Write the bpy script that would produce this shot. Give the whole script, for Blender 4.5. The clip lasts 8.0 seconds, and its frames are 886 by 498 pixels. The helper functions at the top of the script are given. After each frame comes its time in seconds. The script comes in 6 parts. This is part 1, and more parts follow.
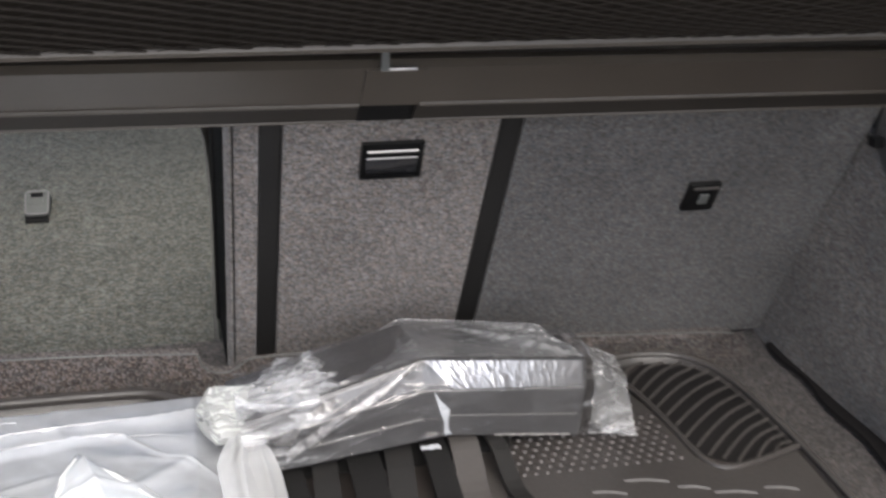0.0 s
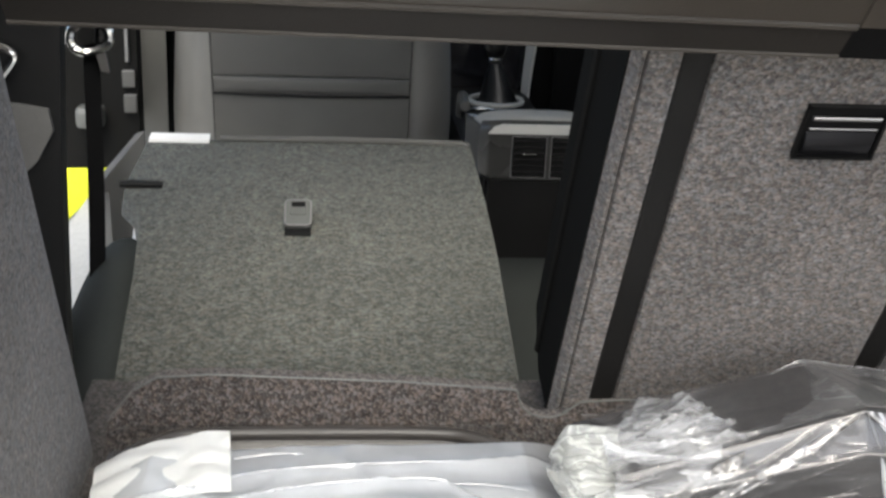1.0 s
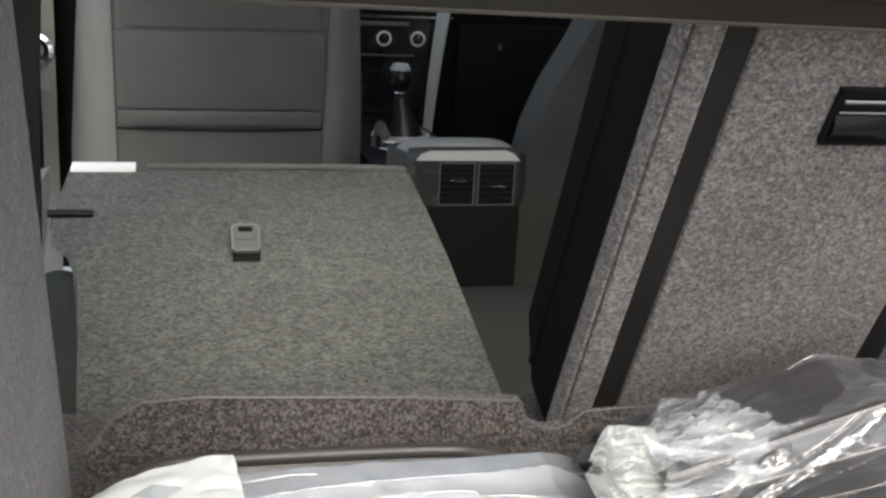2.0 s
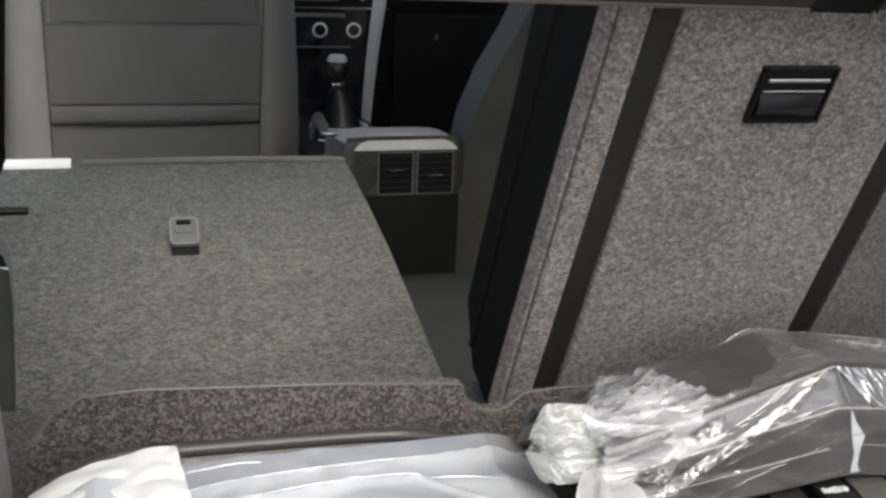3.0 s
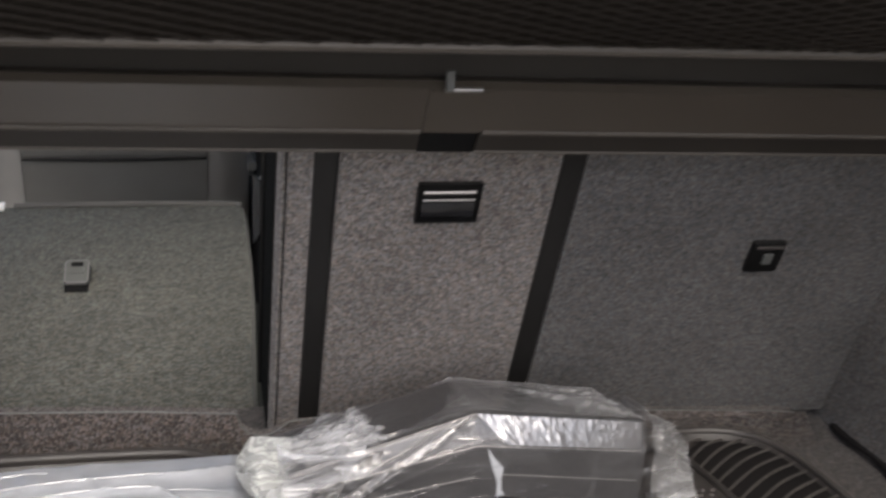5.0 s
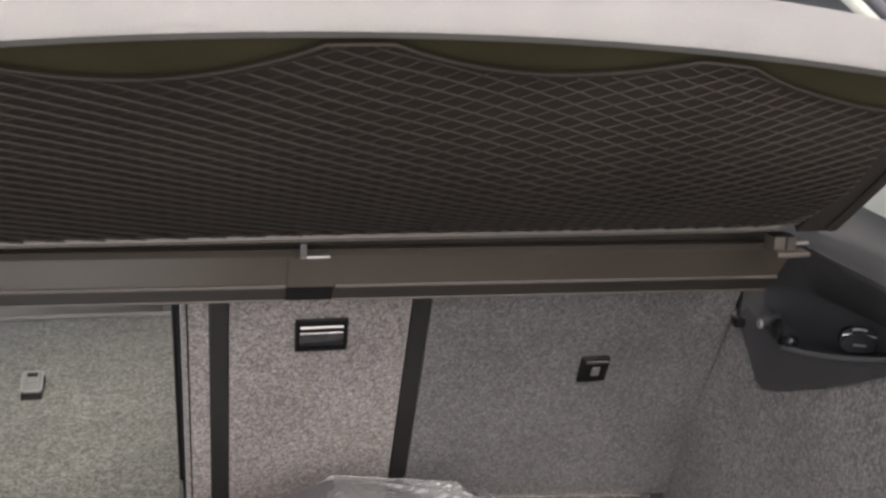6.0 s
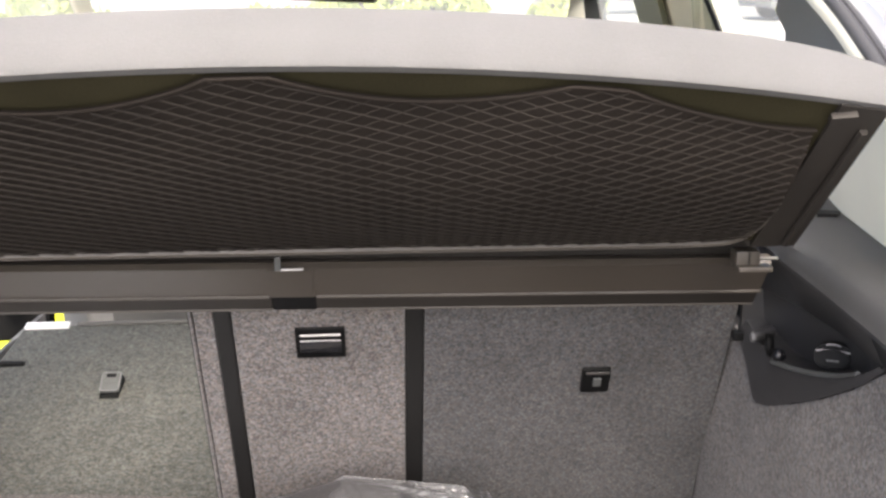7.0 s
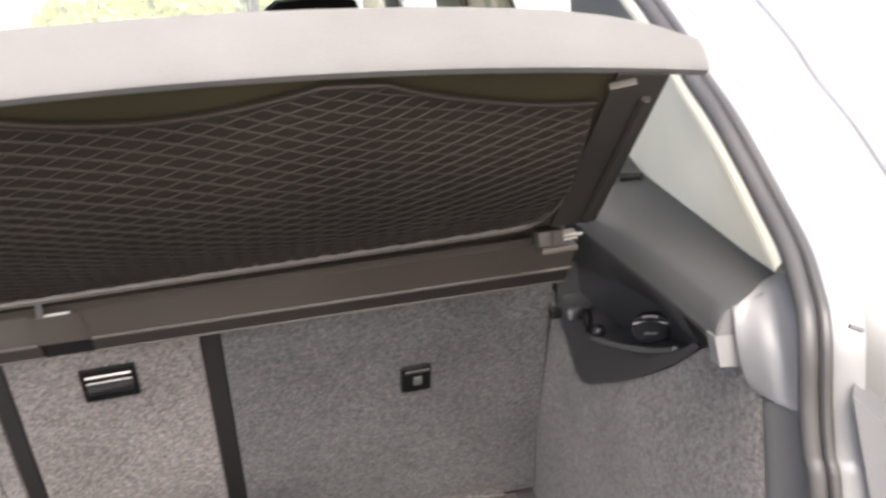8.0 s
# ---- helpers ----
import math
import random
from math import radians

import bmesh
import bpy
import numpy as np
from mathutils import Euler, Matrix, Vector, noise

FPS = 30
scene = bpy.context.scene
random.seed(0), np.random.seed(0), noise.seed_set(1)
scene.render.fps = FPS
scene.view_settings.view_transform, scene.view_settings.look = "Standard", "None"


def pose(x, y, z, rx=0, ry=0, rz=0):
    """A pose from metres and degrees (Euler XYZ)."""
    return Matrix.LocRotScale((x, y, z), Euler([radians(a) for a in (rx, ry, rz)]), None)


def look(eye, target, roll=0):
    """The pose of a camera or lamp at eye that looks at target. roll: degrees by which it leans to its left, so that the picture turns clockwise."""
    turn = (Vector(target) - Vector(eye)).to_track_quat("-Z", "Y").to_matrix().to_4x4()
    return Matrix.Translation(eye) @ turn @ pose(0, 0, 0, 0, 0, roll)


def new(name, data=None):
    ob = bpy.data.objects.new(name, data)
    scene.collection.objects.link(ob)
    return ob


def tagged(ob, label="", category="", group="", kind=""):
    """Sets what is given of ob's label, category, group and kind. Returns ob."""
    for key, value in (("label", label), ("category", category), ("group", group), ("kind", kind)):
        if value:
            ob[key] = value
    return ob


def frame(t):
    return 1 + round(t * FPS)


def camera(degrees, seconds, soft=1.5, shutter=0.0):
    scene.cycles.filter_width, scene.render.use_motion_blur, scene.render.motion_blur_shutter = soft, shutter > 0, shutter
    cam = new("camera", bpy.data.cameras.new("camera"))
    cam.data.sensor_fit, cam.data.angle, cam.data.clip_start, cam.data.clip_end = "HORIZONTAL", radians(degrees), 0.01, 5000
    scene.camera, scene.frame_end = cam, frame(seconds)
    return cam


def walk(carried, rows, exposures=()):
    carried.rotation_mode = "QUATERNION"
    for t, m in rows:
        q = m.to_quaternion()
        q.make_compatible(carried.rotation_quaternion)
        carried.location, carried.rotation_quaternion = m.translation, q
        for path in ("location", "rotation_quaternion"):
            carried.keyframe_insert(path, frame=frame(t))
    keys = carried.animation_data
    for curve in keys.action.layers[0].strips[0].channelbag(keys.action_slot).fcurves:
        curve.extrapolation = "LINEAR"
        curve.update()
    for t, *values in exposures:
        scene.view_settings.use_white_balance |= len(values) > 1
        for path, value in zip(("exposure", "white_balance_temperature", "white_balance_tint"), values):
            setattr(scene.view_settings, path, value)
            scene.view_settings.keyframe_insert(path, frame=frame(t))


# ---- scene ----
# World: x to the car's right, y to its front, z up; the boot floor is z = 0.
cam = camera(41.0, 8.0, soft=2.6, shutter=0.25)
PATH = [
    (0, (-0.206, 0.259, 0.722), (0.224, 2.036, -0.089), 1.7),
    (0.2, (-0.216, 0.342, 0.692), (0.161, 2.143, -0.093), 2.9),
    (0.5, (-0.265, 0.429, 0.644), (-0.005, 2.249, -0.141), 3.1),
    (0.8, (-0.331, 0.492, 0.558), (-0.173, 2.344, -0.179), 3.3),
    (1, (-0.363, 0.528, 0.522), (-0.179, 2.407, -0.139), 2.5),
    (1.2, (-0.403, 0.558, 0.489), (-0.138, 2.447, -0.113), 2.5),
    (2.3, (-0.486, 0.575, 0.464), (-0.032, 2.44, -0.097), 2.9),
    (2.5, (-0.488, 0.572, 0.464), (-0.008, 2.431, -0.096), 2.9),
    (3, (-0.477, 0.564, 0.462), (0.041, 2.41, -0.111), 2.3),
    (3.2, (-0.447, 0.559, 0.459), (0.083, 2.404, -0.104), 1.5),
    (3.5, (-0.389, 0.544, 0.462), (0.149, 2.378, -0.127), 2.1),
    (3.8, (-0.332, 0.510, 0.465), (0.134, 2.363, -0.126), 3.0),
    (4, (-0.294, 0.49, 0.475), (0.093, 2.349, -0.153), 3.2),
    (4.5, (-0.243, 0.415, 0.533), (0.023, 2.277, -0.146), 3.0),
    (4.8, (-0.230, 0.338, 0.573), (0.087, 2.213, -0.046), 2.8),
    (5, (-0.229, 0.272, 0.621), (0.168, 2.141, 0.029), 2.3),
    (5.2, (-0.219, 0.201, 0.661), (0.232, 2.063, 0.086), 1.9),
    (6.3, (-0.096, -0.016, 0.787), (0.271, 1.898, 0.339), 1.1),
    (6.5, (-0.047, -0.031, 0.793), (0.202, 1.906, 0.359), 1.2),
    (6.8, (0.029, -0.063, 0.792), (0.178, 1.881, 0.348), 0.7),
    (7, (0.07, -0.073, 0.789), (0.184, 1.867, 0.316), -0.6),
    (7.2, (0.097, -0.068, 0.792), (0.223, 1.871, 0.314), -2.8),
    (7.5, (0.121, -0.051, 0.792), (0.256, 1.878, 0.282), -5.7),
    (7.8, (0.122, -0.004, 0.789), (0.392, 1.905, 0.257), -4.7),
    (8, (0.143, 0.029, 0.799), (0.508, 1.92, 0.257), -5.9),
]
walk(cam, [(t, look(eye, target, roll)) for t, eye, target, roll in PATH],
     exposures=[(0.0, 1.52, 6400, 7), (1.0, 1.58, 6550, 3), (2.6, 1.58, 6600, 4), (3.5, 1.52, 6600, 4), (4.5, 1.32, 6600, 6), (5.2, 1.08, 6700, 9), (6.3, 2.20, 6800, 10), (7.0, 2.20, 6800, 10), (8.0, 2.34, 6850, 10)])

# ---- daylight ----
SUN = Vector((0.0, -0.85, 1.0)).normalized()
world = bpy.data.worlds.new("sky")
scene.world = world
world.use_nodes = True
wn = world.node_tree.nodes
sky = wn.new("ShaderNodeTexSky")
sky.sky_type = "NISHITA"
sky.sun_disc = False
sky.sun_elevation = math.asin(SUN.z)
sky.sun_rotation = math.atan2(SUN.x, SUN.y)
sky.air_density = 0.6
sky.dust_density = 4.0
world.node_tree.links.new(sky.outputs[0], wn["Background"].inputs[0])
wn["Background"].inputs[1].default_value = 0.15
sun_data = bpy.data.lights.new("sun", "SUN")
sun_data.energy, sun_data.angle, sun_data.color = 1.0, radians(36), (1.0, 0.985, 0.96)
sun = new("sun", sun_data)
sun.matrix_world = look(SUN * 30, (0, 0, 0))


# ---- materials ----
def shader(name):
    m = bpy.data.materials.new(name)
    m.use_nodes = True
    return m, m.node_tree.nodes, m.node_tree.links, m.node_tree.nodes["Principled BSDF"]


def plain(name, color, rough=0.5, metal=0.0, vary=0.25, scale=60.0, bump=0.15, fine=600.0, spec=0.5, coat=0.0, stretch=(1, 1, 1)):
    """A surface with stains at one scale and a grain with relief at a finer one."""
    m, n, l, b = shader(name)
    tc = n.new("ShaderNodeTexCoord")
    mp = n.new("ShaderNodeMapping")
    mp.inputs["Scale"].default_value = stretch
    l.new(tc.outputs["Object"], mp.inputs[0])
    big = n.new("ShaderNodeTexNoise")
    big.inputs["Scale"].default_value = scale * 0.12
    big.inputs["Detail"].default_value = 5
    grain = n.new("ShaderNodeTexNoise")
    grain.inputs["Scale"].default_value = fine
    grain.inputs["Detail"].default_value = 2
    l.new(mp.outputs[0], big.inputs[0])
    l.new(mp.outputs[0], grain.inputs[0])
    add = n.new("ShaderNodeMath")
    add.operation = "MULTIPLY_ADD"
    add.inputs[1].default_value = 0.45
    l.new(grain.outputs[0], add.inputs[0])
    l.new(big.outputs[0], add.inputs[2])
    ramp = n.new("ShaderNodeMapRange")
    ramp.inputs[1].default_value, ramp.inputs[2].default_value = 0.4, 1.05
    ramp.inputs[3].default_value, ramp.inputs[4].default_value = 1 - vary, 1 + vary
    l.new(add.outputs[0], ramp.inputs[0])
    mul = n.new("ShaderNodeVectorMath")
    mul.operation = "SCALE"
    mul.inputs[0].default_value = color
    l.new(ramp.outputs[0], mul.inputs[3])
    l.new(mul.outputs[0], b.inputs["Base Color"])
    b.inputs["Metallic"].default_value = metal
    b.inputs["Specular IOR Level"].default_value = spec
    b.inputs["Coat Weight"].default_value = coat
    rr = n.new("ShaderNodeMapRange")
    rr.inputs[3].default_value, rr.inputs[4].default_value = max(rough - 0.08, 0.02), min(rough + 0.08, 1)
    l.new(big.outputs[0], rr.inputs[0])
    l.new(rr.outputs[0], b.inputs["Roughness"])
    if bump:
        bp = n.new("ShaderNodeBump")
        bp.inputs["Strength"].default_value = bump
        bp.inputs["Distance"].default_value = 0.001
        l.new(grain.outputs[0], bp.inputs["Height"])
        l.new(bp.outputs[0], b.inputs["Normal"])
    return m


def carpet(name, dark, mid, light, fleck=330.0, stretch=(1, 1, 1), contrast=1.0, clump=0.85):
    """Needle felt: matted fibres in several shades, some warm, some cold."""
    m, n, l, b = shader(name)
    tc = n.new("ShaderNodeTexCoord")
    mp = n.new("ShaderNodeMapping")
    mp.inputs["Scale"].default_value = stretch
    l.new(tc.outputs["Object"], mp.inputs[0])
    a = n.new("ShaderNodeTexNoise")
    a.inputs["Scale"].default_value, a.inputs["Detail"].default_value, a.inputs["Roughness"].default_value = fleck, 3, 0.65
    c = n.new("ShaderNodeTexNoise")
    c.inputs["Scale"].default_value, c.inputs["Detail"].default_value = fleck * 0.55, 2
    wear = n.new("ShaderNodeTexNoise")
    wear.inputs["Scale"].default_value, wear.inputs["Detail"].default_value = 9, 5
    for x in (a, c, wear):
        l.new(mp.outputs[0], x.inputs[0])
    r = n.new("ShaderNodeValToRGB")
    e = r.color_ramp.elements
    w = 0.16 / contrast
    e[0].position, e[0].color = 0.5 - w, (*dark, 1)
    e[1].position, e[1].color = 0.5 + w, (*light, 1)
    k = e.new(0.5)
    k.color = (*mid, 1)
    # clumps of fibres: warped cells, each of one shade, under the finer fibre grain
    warp = n.new("ShaderNodeVectorMath")
    warp.operation = "MULTIPLY_ADD"
    warp.inputs[1].default_value = (2.2 / fleck,) * 3
    l.new(a.outputs["Color"], warp.inputs[0])
    l.new(mp.outputs[0], warp.inputs[2])
    cell = n.new("ShaderNodeTexVoronoi")
    cell.inputs["Scale"].default_value = fleck * clump
    l.new(warp.outputs[0], cell.inputs[0])
    grey = n.new("ShaderNodeSeparateColor")
    l.new(cell.outputs["Color"], grey.inputs[0])
    blend = n.new("ShaderNodeMath")
    blend.operation = "MULTIPLY_ADD"
    blend.inputs[1].default_value = 0.20
    l.new(grey.outputs[0], blend.inputs[0])
    shift = n.new("ShaderNodeMath")
    shift.operation = "MULTIPLY_ADD"
    shift.inputs[1].default_value, shift.inputs[2].default_value = 0.80, 0.0
    l.new(a.outputs[0], shift.inputs[0])
    l.new(shift.outputs[0], blend.inputs[2])
    l.new(blend.outputs[0], r.inputs[0])
    hue = n.new("ShaderNodeMix")
    hue.data_type, hue.blend_type = "RGBA", "MULTIPLY"
    hue.inputs[0].default_value = 1.0
    tint = n.new("ShaderNodeValToRGB")
    t = tint.color_ramp.elements
    t[0].position, t[0].color = 0.38, (1.06, 0.985, 0.93, 1)
    t[1].position, t[1].color = 0.62, (0.95, 0.995, 1.04, 1)
    l.new(c.outputs[0], tint.inputs[0])
    l.new(r.outputs[0], hue.inputs[6])
    l.new(tint.outputs[0], hue.inputs[7])
    mr = n.new("ShaderNodeMapRange")
    mr.inputs[1].default_value, mr.inputs[2].default_value = 0.3, 0.7
    mr.inputs[3].default_value, mr.inputs[4].default_value = 0.86, 1.14
    l.new(wear.outputs[0], mr.inputs[0])
    sc = n.new("ShaderNodeVectorMath")
    sc.operation = "SCALE"
    l.new(hue.outputs[2], sc.inputs[0])
    l.new(mr.outputs[0], sc.inputs[3])
    l.new(sc.outputs[0], b.inputs["Base Color"])
    b.inputs["Roughness"].default_value = 0.95
    b.inputs["Specular IOR Level"].default_value = 0.15
    b.inputs["Sheen Weight"].default_value = 0.15
    bp = n.new("ShaderNodeBump")
    bp.inputs["Strength"].default_value, bp.inputs["Distance"].default_value = 0.6, 0.002
    l.new(a.outputs[0], bp.inputs["Height"])
    l.new(bp.outputs[0], b.inputs["Normal"])
    return m


def film_plastic(name, milk=0.2, rough=0.12, gloss=0.12, white=(0.85, 0.86, 0.88), lines=0.25, size=16.0, gathered=0.0):
    """Thin clear sheet: mostly see-through, with gloss and a milky share."""
    m, n, l, b = shader(name)
    out = n["Material Output"]
    tr = n.new("ShaderNodeBsdfTransparent")
    tr.inputs[0].default_value = (0.95, 0.95, 0.96, 1)
    b.inputs["Base Color"].default_value = (*white, 1)
    b.inputs["Roughness"].default_value = 0.6
    b.inputs["Subsurface Weight"].default_value = 0.0
    tl = n.new("ShaderNodeBsdfTranslucent")
    tl.inputs[0].default_value = (*white, 1)
    body = n.new("ShaderNodeMixShader")
    body.inputs[0].default_value = 0.45
    l.new(b.outputs[0], body.inputs[1])
    l.new(tl.outputs[0], body.inputs[2])
    no = n.new("ShaderNodeTexNoise")
    no.inputs["Scale"].default_value, no.inputs["Detail"].default_value = 15, 5
    tc = n.new("ShaderNodeTexCoord")
    l.new(tc.outputs["Object"], no.inputs[0])
    mr = n.new("ShaderNodeMapRange")
    mr.inputs[1].default_value, mr.inputs[2].default_value = 0.35, 0.7
    mr.inputs[3].default_value, mr.inputs[4].default_value = milk * 0.85, min(milk * 1.2, 0.95)
    l.new(no.outputs[0], mr.inputs[0])
    fold = n.new("ShaderNodeTexNoise")
    fold.inputs["Scale"].default_value, fold.inputs["Detail"].default_value, fold.inputs["Distortion"].default_value = size, 2.5, 0.6
    fm = n.new("ShaderNodeMapping")
    fm.inputs["Scale"].default_value = (0.45, 1, 1)
    fm.inputs["Rotation"].default_value = (0, 0, 0.35)
    l.new(tc.outputs["Object"], fm.inputs[0])
    l.new(fm.outputs[0], fold.inputs[0])
    off = n.new("ShaderNodeMath")
    off.operation = "SUBTRACT"
    off.inputs[1].default_value = 0.5
    l.new(fold.outputs[0], off.inputs[0])
    dist = n.new("ShaderNodeMath")
    dist.operation = "ABSOLUTE"
    l.new(off.outputs[0], dist.inputs[0])
    mark = n.new("ShaderNodeMapRange")
    mark.inputs[1].default_value, mark.inputs[2].default_value = 0.0, 0.045
    mark.inputs[3].default_value, mark.inputs[4].default_value = lines, 0.0
    l.new(dist.outputs[0], mark.inputs[0])
    tot = n.new("ShaderNodeMath")
    tot.operation, tot.use_clamp = "ADD", True
    l.new(mark.outputs[0], tot.inputs[0])
    l.new(mr.outputs[0], tot.inputs[1])
    if gathered:
        # the film is strained milky where it runs into its knot
        sep = n.new("ShaderNodeSeparateXYZ")
        l.new(tc.outputs["Object"], sep.inputs[0])
        near = n.new("ShaderNodeMapRange")
        near.inputs[1].default_value, near.inputs[2].default_value = -0.150, -0.035
        near.inputs[3].default_value, near.inputs[4].default_value = gathered, 0.0
        l.new(sep.outputs[0], near.inputs[0])
        patch = n.new("ShaderNodeMath")
        patch.operation = "MULTIPLY"
        streak = n.new("ShaderNodeTexNoise")
        streak.inputs["Scale"].default_value, streak.inputs["Detail"].default_value, streak.inputs["Distortion"].default_value = 95, 3, 0.5
        sm = n.new("ShaderNodeMapping")
        sm.inputs["Scale"].default_value = (0.13, 1, 1)
        sm.inputs["Rotation"].default_value = (0, 0, -0.25)
        l.new(tc.outputs["Object"], sm.inputs[0])
        l.new(sm.outputs[0], streak.inputs[0])
        sharp = n.new("ShaderNodeMapRange")
        sharp.inputs[1].default_value, sharp.inputs[2].default_value = 0.44, 0.66
        l.new(streak.outputs[0], sharp.inputs[0])
        l.new(near.outputs[0], patch.inputs[0])
        l.new(sharp.outputs[0], patch.inputs[1])
        more = n.new("ShaderNodeMath")
        more.operation, more.use_clamp = "ADD", True
        l.new(tot.outputs[0], more.inputs[0])
        l.new(patch.outputs[0], more.inputs[1])
        tot = more
    one = n.new("ShaderNodeMixShader")
    l.new(tot.outputs[0], one.inputs[0])
    l.new(tr.outputs[0], one.inputs[1])
    l.new(body.outputs[0], one.inputs[2])
    gl = n.new("ShaderNodeBsdfGlossy")
    gl.inputs["Roughness"].default_value = rough
    lw = n.new("ShaderNodeLayerWeight")
    lw.inputs[0].default_value = 0.5
    pw = n.new("ShaderNodeMath")
    pw.operation = "POWER"
    pw.inputs[1].default_value = 3.5
    l.new(lw.outputs["Facing"], pw.inputs[0])
    fr = n.new("ShaderNodeMath")
    fr.operation, fr.use_clamp = "MULTIPLY_ADD", True
    fr.inputs[1].default_value, fr.inputs[2].default_value = 0.5, gloss
    l.new(pw.outputs[0], fr.inputs[0])
    bp = n.new("ShaderNodeBump")
    bp.inputs["Strength"].default_value, bp.inputs["Distance"].default_value = 0.10, 0.003
    crease = n.new("ShaderNodeTexNoise")
    crease.inputs["Scale"].default_value, crease.inputs["Detail"].default_value = 70, 3
    mp = n.new("ShaderNodeMapping")
    mp.inputs["Scale"].default_value = (0.25, 1, 1)
    l.new(tc.outputs["Object"], mp.inputs[0])
    l.new(mp.outputs[0], crease.inputs[0])
    l.new(crease.outputs[0], bp.inputs["Height"])
    l.new(bp.outputs[0], gl.inputs["Normal"])
    l.new(bp.outputs[0], lw.inputs["Normal"])
    two = n.new("ShaderNodeMixShader")
    l.new(fr.outputs[0], two.inputs[0])
    l.new(one.outputs[0], two.inputs[1])
    l.new(gl.outputs[0], two.inputs[2])
    l.new(two.outputs[0], out.inputs[0])
    return m


def pane_glass(name, tint, haze=0.0):
    m, n, l, b = shader(name)
    tr = n.new("ShaderNodeBsdfTransparent")
    tr.inputs[0].default_value = (*tint, 1)
    gl = n.new("ShaderNodeBsdfGlossy")
    gl.inputs["Roughness"].default_value = 0.01
    lw = n.new("ShaderNodeLayerWeight")
    pw = n.new("ShaderNodeMath")
    pw.operation = "POWER"
    pw.inputs[1].default_value = 5.0
    l.new(lw.outputs["Facing"], pw.inputs[0])
    fr = n.new("ShaderNodeMath")
    fr.operation, fr.use_clamp = "MULTIPLY_ADD", True
    fr.inputs[1].default_value, fr.inputs[2].default_value = 0.7, 0.03
    l.new(pw.outputs[0], fr.inputs[0])
    mx = n.new("ShaderNodeMixShader")
    l.new(fr.outputs[0], mx.inputs[0])
    l.new(tr.outputs[0], mx.inputs[1])
    l.new(gl.outputs[0], mx.inputs[2])
    if haze:
        # a thin layer of dust that catches the daylight
        # a translucent share that lays a white haze over the bright view outside
        film, veil = n.new("ShaderNodeBsdfTranslucent"), n.new("ShaderNodeMixShader")
        film.inputs[0].default_value = (0.85, 0.83, 0.78, 1)
        veil.inputs[0].default_value = haze
        l.new(mx.outputs[0], veil.inputs[1])
        l.new(film.outputs[0], veil.inputs[2])
        mx = veil
    l.new(mx.outputs[0], n["Material Output"].inputs[0])
    return m


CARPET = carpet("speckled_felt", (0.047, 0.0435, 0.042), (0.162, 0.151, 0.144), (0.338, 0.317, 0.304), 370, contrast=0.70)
# cooler felt, its colour also darkened for the shade in the right corner
CARPET_RIGHT = carpet("cool_shaded_felt", (0.0265, 0.0262, 0.0265), (0.088, 0.0865, 0.0870), (0.182, 0.179, 0.180), 380, contrast=0.62)
# seat felt darkened and browned, to offset surplus light on the edge board
CARPET_EDGE = carpet("dimmed_edge_felt", (0.024, 0.020, 0.019), (0.074, 0.065, 0.061), (0.165, 0.147, 0.139), 380, contrast=1.1)
# floor carpet with the corner shade darkened into its colour
CARPET_FLOOR_SHADED = carpet("shaded_floor_felt", (0.014, 0.0125, 0.0118), (0.046, 0.0415, 0.0395), (0.105, 0.095, 0.090), 380, contrast=1.0)
CARPET_SIDE = carpet("side_felt", (0.040, 0.037, 0.034), (0.119, 0.112, 0.106), (0.222, 0.211, 0.203), 340, contrast=0.75)
CARPET_FOLD = carpet("seat_back_felt", (0.0215, 0.0225, 0.0195), (0.0665, 0.0690, 0.0600), (0.135, 0.138, 0.121), 380, (0.62, 1.0, 1), 1.0)
BLACK_PLASTIC = plain("black_plastic", (0.0060, 0.0060, 0.0062), 0.5, bump=0.2, fine=900, spec=0.18)
GLOSS_BLACK = plain("gloss_black", (0.012, 0.012, 0.014), 0.12, bump=0.0)
GLOSS_LEATHER = plain("gloss_leather", (0.012, 0.012, 0.012), 0.30, bump=0.5, fine=160)
GREY_PLASTIC = plain("grey_plastic", (0.10, 0.104, 0.10), 0.38, bump=0.12, fine=900)
# the ledge's plastic, darkened for the shade inside the tray recess
TRAY_SHADED = plain("shaded_tray_plastic", (0.040, 0.0392, 0.0400), 0.38, bump=0.3, fine=1100, vary=0.12)
TRIM_PLASTIC = plain("dark_trim_plastic", (0.104, 0.104, 0.106), 0.36, bump=0.3, fine=1100, vary=0.12)
STRAP = plain("dark_strap", (0.015, 0.0145, 0.014), 0.55, bump=0.4, fine=700, spec=0.3)
FABRIC_DARK = plain("dark_seat_fabric", (0.0085, 0.0085, 0.0082), 0.9, bump=0.7, fine=800, spec=0.08)
FABRIC_GREY = plain("grey_seat_fabric", (0.215, 0.211, 0.203), 0.85, bump=0.6, fine=700, spec=0.2, vary=0.14)
FABRIC_PASSENGER = plain("dark_grey_seat_fabric", (0.100, 0.098, 0.094), 0.9, bump=0.6, fine=800, spec=0.1, vary=0.14)
# cream pillar trim as it looks in shade, put into the colour
CREAM_SHADED = plain("shaded_cream_trim", (0.20, 0.20, 0.14), 0.6, vary=0.08, bump=0.2, fine=700)
FABRIC_REAR = plain("charcoal_cushion_fabric", (0.034, 0.037, 0.035), 0.9, bump=0.6, fine=800, spec=0.1, vary=0.14)
# front seat cloth darkened for the shade on the passenger side
FABRIC_SHADED = plain("shaded_front_fabric", (0.105, 0.104, 0.098), 0.9, bump=0.6, fine=800, spec=0.1, vary=0.14)
